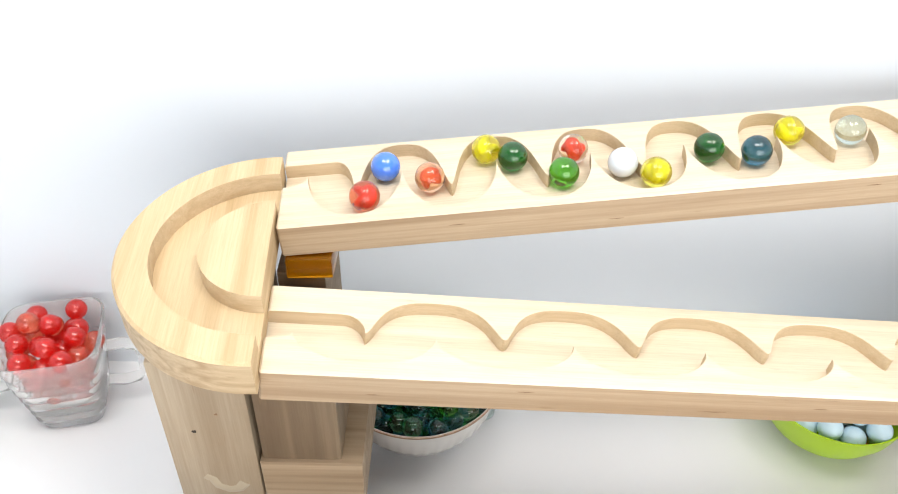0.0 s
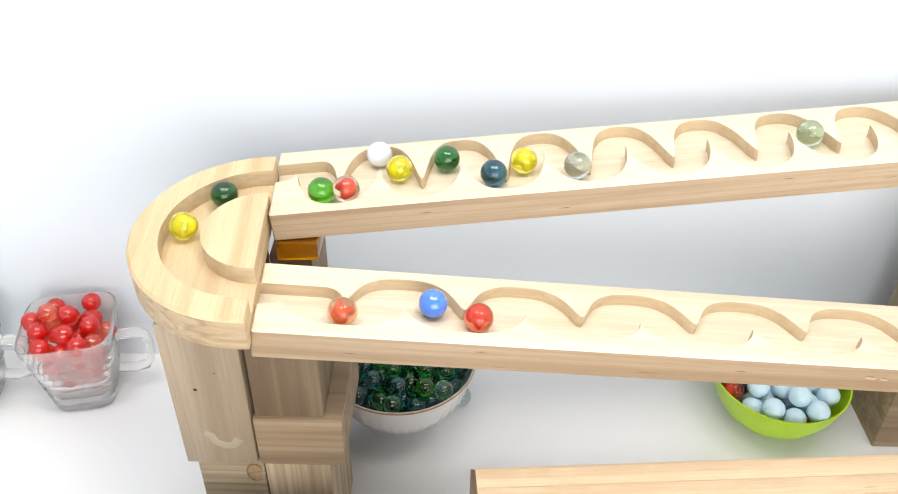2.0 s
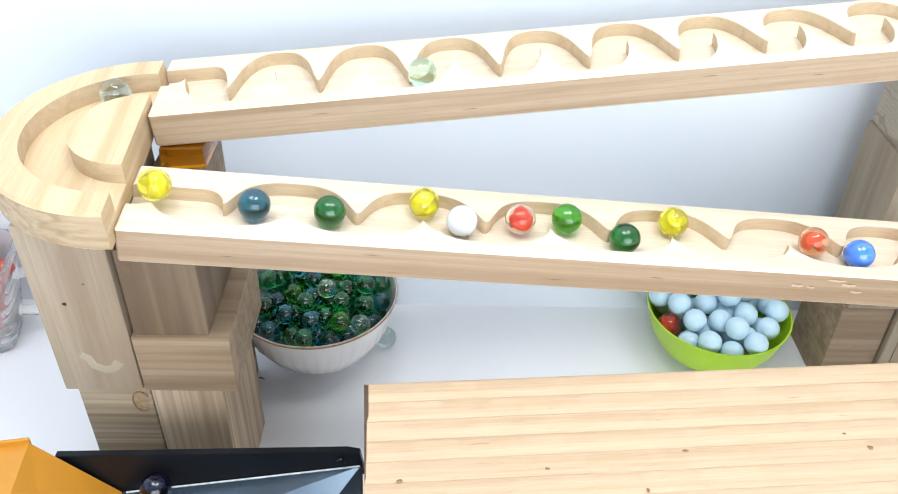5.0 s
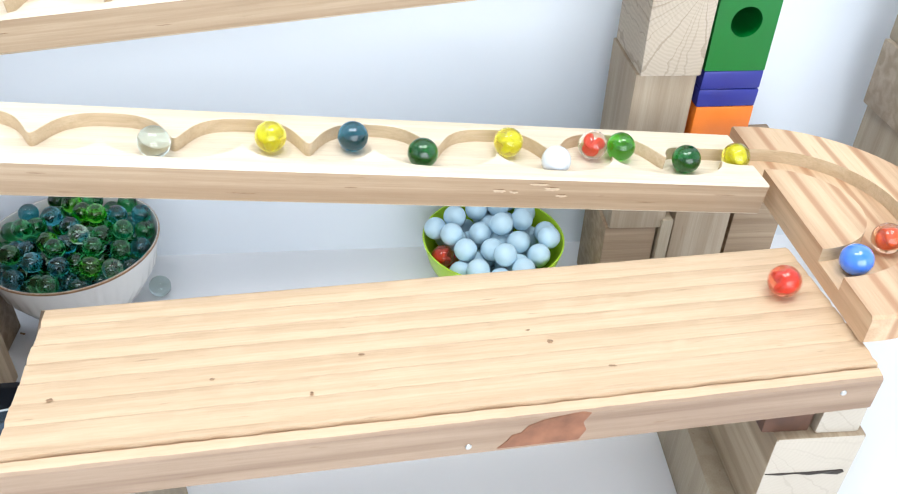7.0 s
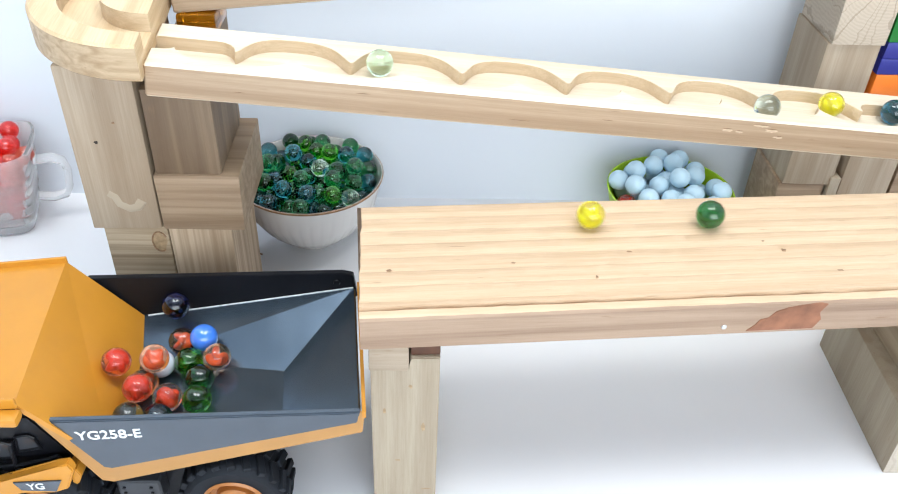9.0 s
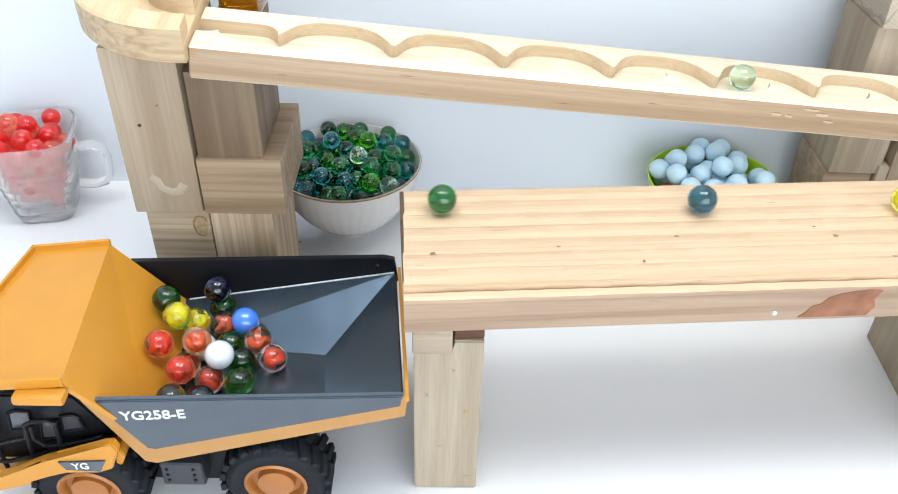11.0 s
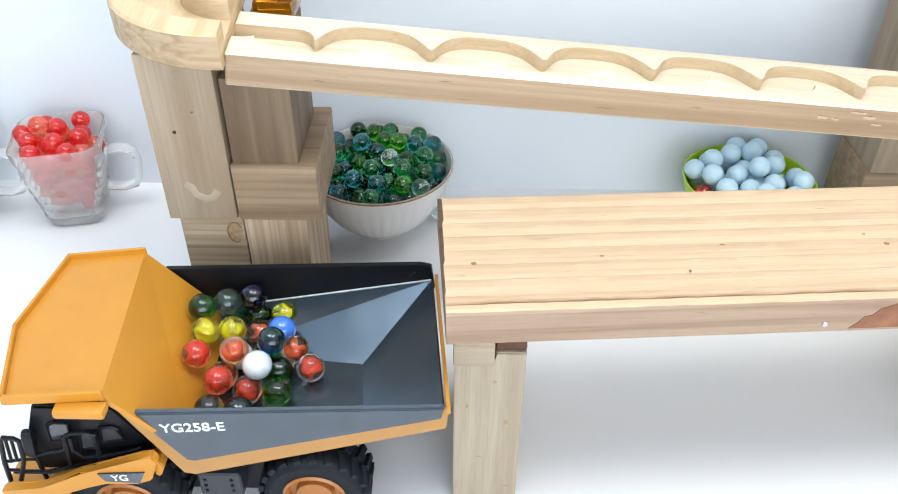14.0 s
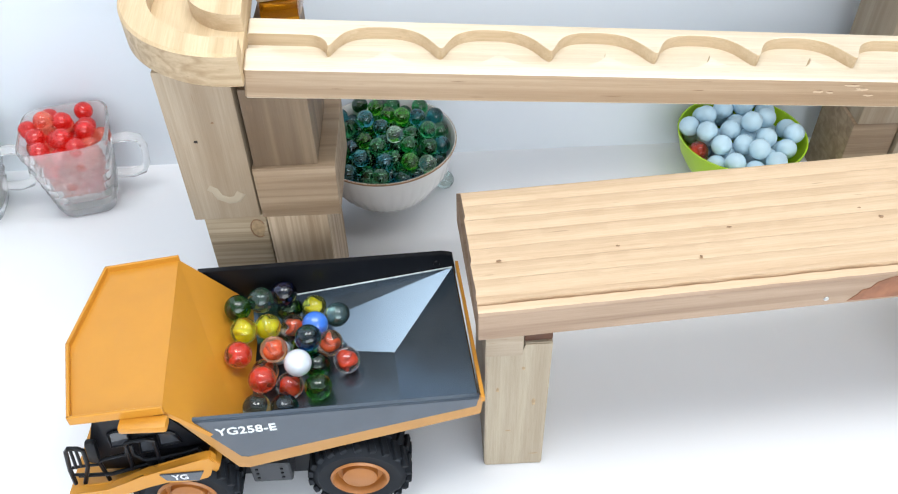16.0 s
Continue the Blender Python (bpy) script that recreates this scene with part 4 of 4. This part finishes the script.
    part("chassis", box_bm(0.150, 0.072, 0.054, 0.002, at=(0.158, 0.4045, 0.038)), BLACK_P, t)
    part("bed_frame", prism_bm([(0.155, 0.05), (0.275, 0.078), (0.275, 0.070), (0.165, 0.045)], 0.372, 0.440, 0.001), BROWN_P, t, "brown frame under the bed")
    tank = part("tank_box", box_bm(0.0235, 0.014, 0.0185, 0.001, at=(0.1640, 0.3645, 0.0300)), TANK_P, t, "grey tank box")
    for x, z in itertools.product((0.1560, 0.1705), (0.0255, 0.0300, 0.0345)):
        part("bolt", lathe_bm([(0, 0), (0.0011, 0), (0.0009, 0.0006), (0, 0.0007)], 10), BLACK_P, tank).matrix_basis = pose(x, 0.3575, z, 90)
    part("hydraulic_pipe", tube_bm([(0.148, 0.366, 0.052), (0.166, 0.366, 0.0545), (0.182, 0.367, 0.053), (0.190, 0.370, 0.048)], 0.0022), BROWN_P, t)
    for x, y0 in ((0.1175, 0.3560), (0.2165, 0.3625)):
        part("axle", box_bm(0.008, 0.07, 0.008, 0.001, at=(x, 0.405, 0.0305)), BLACK_P, t)
        wheel(t, x, y0, -1)
        wheel(t, x, 0.449, 1)
    part("bolt", lathe_bm([(0, 0.0012), (0.0018, 0.001), (0.0022, 0)], 14), BLACK_P, t).matrix_basis = pose(0.2665, 0.4578, 0.0985, 90)
    t.location = base
    for o in t.children:
        o.matrix_basis = Matrix.Translation(-base) @ o.matrix_basis
    return tagged(t, "ochre and black toy dump truck carrying marbles", "toy truck")


OCHRE_SIDE = plain("dull_ochre_plastic", (0.44, 0.225, 0.065), 0.4, spread=0.05)
TANK_P = plain("grey_tank_plastic", (0.035, 0.039, 0.046), 0.4, spread=0.1)
# Pale colour of the painted highlight along the bed.
EDGE_LIGHT = plain("painted_highlight", (0.62, 0.66, 0.68), 0.25, spread=0.3, scale=300)
SMOKE = plain("smoked_window", (0.055, 0.06, 0.07), 0.08, spread=0.05, coat=0.5)
BROWN_P = plain("brown_plastic", (0.22, 0.08, 0.025), 0.4)
truck()


# ---- bowls and cups ----
def heap(limit, inner, r, seed, centre, kinds, group, dome, most):
    """Drops balls one by one into a round vessel with the given inner outline until it is heaped to the limit."""
    rnd = random.Random(seed)
    wall = []
    for (r0, z0), (r1, z1) in zip(inner, inner[1:]):
        wall += [(r0 + (r1 - r0) * k / 12, z0 + (z1 - z0) * k / 12) for k in range(13)]
    reach = inner[-1][0]

    def floor_at(q):
        return max([z + math.sqrt(r * r - (w - q) ** 2) for w, z in wall if abs(w - q) < r] or [inner[0][1] + r])

    placed = []
    for n in range(most):
        best = None
        for _ in range(90):
            a, q = rnd.uniform(0, 2 * math.pi), math.sqrt(rnd.random()) * (reach - 0.3 * r)
            x, y = q * math.cos(a), q * math.sin(a)
            z = floor_at(q) + 0.0002
            for px, py, pz in placed:
                d2 = (x - px) ** 2 + (y - py) ** 2
                if d2 < 4 * r * r:
                    z = max(z, pz + math.sqrt(4 * r * r - d2))
            over = z - (limit + dome * (1 - (q / reach) ** 2))
            if over < 0 and (best is None or z < best[2]):
                best = (x, y, z)
        if best is None:
            continue
        placed.append(best)
    for x, y, z in placed:
        marble(rnd.choice(kinds), (centre[0] + x, centre[1] + y, centre[2] + z), group, r, (rnd.uniform(0, 90), rnd.uniform(0, 90), 0))


def ribbed_bowl():
    prof = [(0, 0.004), (0.018, 0.003), (0.0195, 0.0), (0.0225, 0.0), (0.0235, 0.0035), (0.034, 0.0085), (0.0450, 0.020), (0.0530, 0.037), (0.0575, 0.053), (0.0597, 0.0600), (0.0600, 0.0612), (0.0588, 0.0611), (0.0560, 0.053), (0.0512, 0.037), (0.043, 0.0215), (0.033, 0.0110), (0.020, 0.006), (0, 0.0055)]
    prof = [(0.975 * r * (1 - 0.16 * max(0.0, 1 - z / 0.036)), 1.03 * z) for r, z in prof]
    bm = lathe_bm(prof, 120)
    for v in bm.verts:
        rr = math.hypot(v.co.x, v.co.y)
        if 0.024 < rr and 0.005 < v.co.z < 0.053 and rr > (0.026 if v.co.z < 0.01 else 0.0395 if v.co.z < 0.0212 else 0.0505):
            k = 1 + 0.010 * math.cos(40 * math.atan2(v.co.y, v.co.x))
            v.co.x *= k
            v.co.y *= k
    o = part("bowl", bm, CERAMIC, smooth=60)
    o.location = (0.2285, 0.6368, 0)
    ring = part("rim_line", lathe_bm([(0.0579, 0.0632), (0.0587, 0.0629), (0.0588, 0.0621), (0.0585, 0.0614)], 96), GILT, o, "worn brown-gilt rim line")
    return tagged(o, "white ribbed ceramic bowl heaped with dark green marbles", "bowl")


GILT = plain("gilt_line", (0.28, 0.15, 0.07), 0.35, spread=0.25, scale=200)
ribbed_bowl()
heap(0.0615, [(0, 0.0060), (0.017, 0.0068), (0.029, 0.0118), (0.0393, 0.0224), (0.0499, 0.0381), (0.0546, 0.0546), (0.0573, 0.0629)], 0.0069, 5, (0.2285, 0.6368, 0.0), ["bowl_green"] * 4 + ["bowl_teal"] * 5 + ["dark_green"] * 1 + ["green"] * 1 + ["clear_green"] * 1, "marbles in the ribbed bowl", 0.013, 290)


def lime_bowl():
    o = part("bowl", lathe_bm([(0, 0.002), (0.014, 0.0), (0.017, 0.001), (0.029, 0.0065), (0.040, 0.0165), (0.0475, 0.030), (0.0520, 0.0465), (0.0522, 0.0475), (0.0510, 0.0475), (0.0463, 0.031), (0.039, 0.018), (0.028, 0.0085), (0, 0.004)], 72), LIME, smooth=50)
    o.matrix_basis = pose(0.5235, 0.6440, 0)
    return tagged(o, "lime green plastic bowl heaped with pale blue balls", "bowl")


lime_bowl()
heap(0.0485, [(0, 0.0042), (0.028, 0.0087), (0.039, 0.0182), (0.0463, 0.0312), (0.0510, 0.0475)], 0.0083, 8, (0.5235, 0.6440, 0.0), ["sky"] * 34 + ["red"], "balls in the lime bowl", 0.012, 90)


def rounded_square(r, z, n=40, e=0.42):
    return [(r * math.copysign(abs(math.cos(a)) ** e, math.cos(a)), r * math.copysign(abs(math.sin(a)) ** e, math.sin(a)), z) for a in [2 * math.pi * k / n for k in range(n)]]


def glass_cup(x, y, rz, kinds, label, seed, count):
    n = 40
    prof = [(0.0205, 0.0), (0.0215, 0.001)]
    for k in range(6):
        z = 0.008 + k * 0.0075
        r = 0.0225 + 0.0118 * z / 0.065
        prof += [(r, z), (r + 0.0007, z + 0.002), (r + 0.0007, z + 0.0045), (r + 0.0002, z + 0.0068)]
    prof += [(0.0338, 0.060), (0.0345, 0.0655), (0.0340, 0.0665), (0.0328, 0.0660), (0.0320, 0.058), (0.0215, 0.008), (0.0195, 0.0065)]
    bm = bmesh.new()
    rings = [[bm.verts.new(v) for v in rounded_square(r, z)] for r, z in prof]
    for a, c in zip(rings, rings[1:]):
        for k in range(n):
            bm.faces.new([a[k], a[(k + 1) % n], c[(k + 1) % n], c[k]])
    bm.faces.new(rings[0][::-1])
    bm.faces.new(rings[-1])
    for v in bm.verts:
        v.co.z *= 1.14
    cup = part("glass_cup", bm, CLEAR, smooth=50)
    hb = tube_bm([(0.0325, 0, 0.050), (0.045, 0, 0.051), (0.0535, 0, 0.0475), (0.0555, 0, 0.040), (0.0535, 0, 0.026), (0.050, 0, 0.020), (0.040, 0, 0.018), (0.0275, 0, 0.020)], 0.0030, 10)
    for v in hb.verts:
        v.co.y *= 1.7
    for v in hb.verts:
        v.co.z *= 1.14
    part("handle", hb, CLEAR, cup, smooth=60)
    cup.matrix_basis = pose(x, y, 0.0004, 0, 0, rz)
    heap(0.0690, [(0, 0.0078), (0.0222, 0.0078), (0.0372, 0.0752)], 0.0074, seed, (x, y, 0.0004), kinds, "marbles in the glass cups", 0.013, count)
    return tagged(cup, label, "cup")


glass_cup(-0.0275, 0.6515, 12, ["scarlet"] * 5 + ["coral"] * 3, "ribbed square glass cup full of red marbles", 3, 110)
glass_cup(-0.1195, 0.6430, 8, ["dark_green", "green", "green", "teal"], "ribbed square glass cup full of green marbles", 4, 110)
marble("clear", (0.2765, 0.6485, 0.008), "loose marbles on the table")


# ---- small marks on the wood ----
def ellipse_bm(rx, ry, thick, seed):
    rnd = random.Random(seed)
    bm = bmesh.new()
    n = 18
    wob = [1 + rnd.uniform(-0.25, 0.25) for _ in range(n)]
    vs = [bm.verts.new((rx * wob[k] * math.cos(2 * math.pi * k / n), ry * wob[k] * math.sin(2 * math.pi * k / n), 0)) for k in range(n)]
    top = bm.verts.new((0, 0, thick))
    for k in range(n):
        bm.faces.new([vs[k], vs[(k + 1) % n], top])
    return bm


KNOT_WOOD = plain("brown_knot_wood", (0.36, 0.25, 0.14), 0.6, spread=0.3, scale=300)
CRACK = plain("dark_split", (0.03, 0.022, 0.016), 0.8)
KNOT = plain("dark_knot", (0.27, 0.16, 0.085), 0.6, spread=0.4, scale=400)
RUST = plain("torn_red_wood", (0.25, 0.105, 0.055), 0.75, spread=0.3, scale=90, bump=0.4)
STEEL = plain("nail_steel", (0.6, 0.6, 0.58), 0.35, 1.0)
GLUE = plain("dried_glue", (0.43, 0.36, 0.265), 0.4, spread=0.05)
for n, (x, y, rx, ry) in enumerate([(0.429, 0.425, 0.0022, 0.0009), (0.408, 0.403, 0.0012, 0.0016), (0.365, 0.414, 0.0020, 0.0010), (0.300, 0.4065, 0.0024, 0.0012), (0.540, 0.411, 0.0030, 0.0008), (0.506, 0.436, 0.0016, 0.0008), (0.515, 0.428, 0.0022, 0.0018)]):
    k = part("knot", ellipse_bm(0.6 * rx, 0.75 * ry, 0.0003, n), KNOT, deck_board)
    k.matrix_basis = deck_board.matrix_basis.inverted() @ pose(x, y, 0.1498, 0, 0, SH_RZ)
rnd = random.Random(12)
bm = bmesh.new()
edge = [(0.0, 0.0), (0.004, 0.004), (0.006, 0.0075), (0.010, 0.0085), (0.013, 0.0125), (0.019, 0.0150), (0.026, 0.0165), (0.036, 0.0172), (0.040, 0.0165), (0.037, 0.011), (0.039, 0.006), (0.036, 0.0)]
front = [bm.verts.new((x, -0.0004, z)) for x, z in edge]
rear = [bm.verts.new((x, 0.0004, z)) for x, z in edge]
bm.faces.new(front)
for k in range(len(edge)):
    j = (k + 1) % len(edge)
    bm.faces.new([front[k], rear[k], rear[j], front[j]])
part("torn_patch", bm, RUST, deck_board, "red-brown torn patch on the edge").location = (0.1997, 0.0, -0.0208)
part("nail", lathe_bm([(0, 0.0007), (0.0013, 0.0005), (0.0015, 0)], 12), STEEL, deck_board).matrix_basis = pose(0.187, -0.0001, -0.0175, 90)
part("nail", lathe_bm([(0, 0.0007), (0.0013, 0.0005), (0.0015, 0)], 12), STEEL, deck_board).matrix_basis = pose(0.358, -0.0001, -0.010, 90)
smear = tube_bm([(-0.010, 0, -0.0225), (-0.0065, 0, -0.0250), (-0.0045, 0, -0.0305), (0.001, 0, -0.0335), (0.006, 0, -0.0325), (0.0095, 0, -0.0275)], 0.0030, 10)
for v in smear.verts:
    v.co.y = -0.0443 + v.co.y * 0.13
part("glue_smear", smear, GLUE, tower_post, "smear of dried glue", 60).location = (0.003, 0.0004, -0.006)
part("knot", ellipse_bm(0.0014, 0.0011, 0.0003, 31), CRACK, tower_post).matrix_basis = pose(-0.0065, -0.0441, 0.007, 90)
part("knot", ellipse_bm(0.0009, 0.0008, 0.0003, 32), KNOT, tower_post).matrix_basis = pose(0.006, -0.0441, 0.020, 90)
for n, (x, z, wide, tall) in enumerate([(0.305, 0.038, 0.0016, 0.0006), (0.319, 0.066, 0.0012, 0.0030), (0.298, 0.079, 0.0008, 0.0018), (0.321, 0.012, 0.0030, 0.0006), (0.312, 0.098, 0.0010, 0.0014)]):
    part("blemish", ellipse_bm(wide, tall, 0.0003, 90 + n), KNOT_WOOD, post, "small brown blemish").matrix_basis = pose(x, 0.3739, z, 90)
TORN = plain("torn_pale_fibre", (0.60, 0.47, 0.33), 0.7, spread=0.15, scale=500)
for n, (x, z, wide, tall) in enumerate([(0.338, -0.0085, 0.0035, 0.0010), (0.346, -0.0090, 0.0022, 0.0008), (0.359, -0.0040, 0.0052, 0.0009), (0.366, -0.0065, 0.0040, 0.0011), (0.372, -0.0105, 0.0030, 0.0008)]):
    chip = part("gouge", ellipse_bm(wide, tall, 0.0005, 50 + n), TORN, lower_track, "pale torn gouge in the edge")
    chip.matrix_basis = pose(x, -0.0001, z, 90)
    part("gouge_edge", ellipse_bm(0.9 * wide, 0.0003, 0.0003, 60 + n), KNOT, chip).matrix_basis = pose(0, tall, 0.0001)
for n, (x, z) in enumerate([(0.05, -0.012), (0.118, -0.006), (0.21, -0.014), (0.262, -0.009), (0.42, -0.013), (0.465, -0.007)]):
    part("grain_nick", ellipse_bm(0.0035 + 0.0015 * (n % 3), 0.0002, 0.0003, 70 + n), KNOT, lower_track).matrix_basis = pose(x, -0.0001, z, 90)
for n, (x, z) in enumerate([(0.09, -0.008), (0.17, -0.013), (0.30, -0.006), (0.36, -0.011)]):
    part("grain_nick", ellipse_bm(0.004, 0.0002, 0.0003, 80 + n), KNOT, upper_track).matrix_basis = pose(x, -0.0001, z, 90)
knot = part("knot", ellipse_bm(0.0046, 0.0072, 0.0005, 33), KNOT_WOOD, knot_block, "oval brown knot")
knot.matrix_basis = pose(0.0140, -0.0427, 0.042, 90)
part("knot_ring", tube_bm([(0.0048 * math.cos(a), 0.0076 * math.sin(a), 0.0002) for a in [0.5 + 0.3 * k for k in range(17)]], 0.0005, 6), KNOT, knot)
part("crack", prism_bm([(-0.0215, 0.0062), (-0.014, 0.0050), (-0.006, 0.0056), (0.001, 0.0040), (0.008, 0.0046), (0.016, 0.0032), (0.019, 0.0050), (0.018, 0.0066), (0.009, 0.0064), (0.0, 0.0060), (-0.012, 0.0062)], -0.0523, -0.0515), CRACK, brown_leg_block, "black split along the end grain")
tagged(part("wood_chip", box_bm(0.004, 0.0013, 0.001, 0.0003, at=pose(0, 0, 0.0005)), KNOT), "tiny dark wood chip on the table", "chip").matrix_basis = pose(0.1876, 0.611, 0, 0, 0, -20)


# ---- what moves ----
def smooth_way(rows, t):
    """Monotone cubic through (moment, way) rows."""
    ts, ss = [r[0] for r in rows], [r[1] for r in rows]
    if t <= ts[0]:
        return ss[0]
    k = max(j for j in range(len(ts)) if ts[j] <= t)
    if k >= len(ts) - 1:
        return ss[-1]
    h = [b - a for a, b in zip(ts, ts[1:])]
    d = [(b - a) / w for a, b, w in zip(ss, ss[1:], h)]

    def slope(j):
        if j == 0:
            return d[0]
        if j == len(ts) - 1:
            return d[-1]
        if d[j - 1] * d[j] <= 0:
            return 0.0
        a, b = 2 * h[j] + h[j - 1], h[j] + 2 * h[j - 1]
        return (a + b) / (a / d[j - 1] + b / d[j])

    u = (t - ts[k]) / h[k]
    return (2 * u ** 3 - 3 * u * u + 1) * ss[k] + (u ** 3 - 2 * u * u + u) * h[k] * slope(k) + (3 * u * u - 2 * u ** 3) * ss[k + 1] + (u ** 3 - u * u) * h[k] * slope(k + 1)


def on_line(s):
    s = min(max(s, 0.0), LENGTHS[-1])
    k = min(int(np.searchsorted(LENGTHS, s)), len(LENGTHS) - 1)
    k = max(k, 1)
    f = (s - LENGTHS[k - 1]) / max(1e-9, LENGTHS[k] - LENGTHS[k - 1])
    return LINE[k - 1].lerp(LINE[k], f)


def marble_place(t, leave, rest, rows, lane):
    if t <= leave:
        p = on_line(smooth_way(rows, t))
        if lane and p.z < EDGE.z + 0.001 and p.y < 0.47:
            p = p + Vector((0, lane, 0))
        return p
    u = t - leave
    p0 = EDGE + Vector((0, lane, 0))
    land = Vector((p0.x - 0.042, 0.75 * p0.y + 0.25 * rest[1], 0.0875))
    if u < 0.12:
        q = p0.lerp(land, u / 0.12)
        q.z = p0.z + (land.z - p0.z) * (u / 0.12) ** 2
        return q
    f = min(1.0, (u - 0.12) / 0.26)
    g = 1 - (1 - f) ** 2
    q = land.lerp(Vector(rest), g)
    q.z += 0.010 * math.sin(math.pi * min(1.0, f * 1.6)) * (1 - f) + 0.006 * math.sin(math.pi * f)
    return q


def motions():
    step = 1 / FPS
    for n, (o, (kind, leave, rest, rows)) in enumerate(zip(runners, RUNNERS)):
        lane = -0.022 if n == len(RUNNERS) - 1 else 0.0
        rows = rows + [(leave, LENGTHS[-1])]
        spin = o.matrix_basis.to_quaternion()
        keys, prev = [], None
        for k in range(int(16 * FPS) + 1):
            t = k * step
            if t > leave + 0.6 and t < 16 - 1e-6:
                continue
            p = marble_place(t, leave, rest, rows, lane)
            if prev is not None:
                d = p - prev
                axis = Vector((-d.y, d.x, 0))
                if axis.length > 1e-6:
                    a = min(0.9, 0.6 * d.length / R_MARBLE)
                    spin = Matrix.Rotation(a, 3, axis.normalized()).to_quaternion() @ spin
            prev = p
            m = spin.to_matrix().to_4x4()
            m.translation = p
            keys.append((t, m))
        walk(o, keys)


motions()
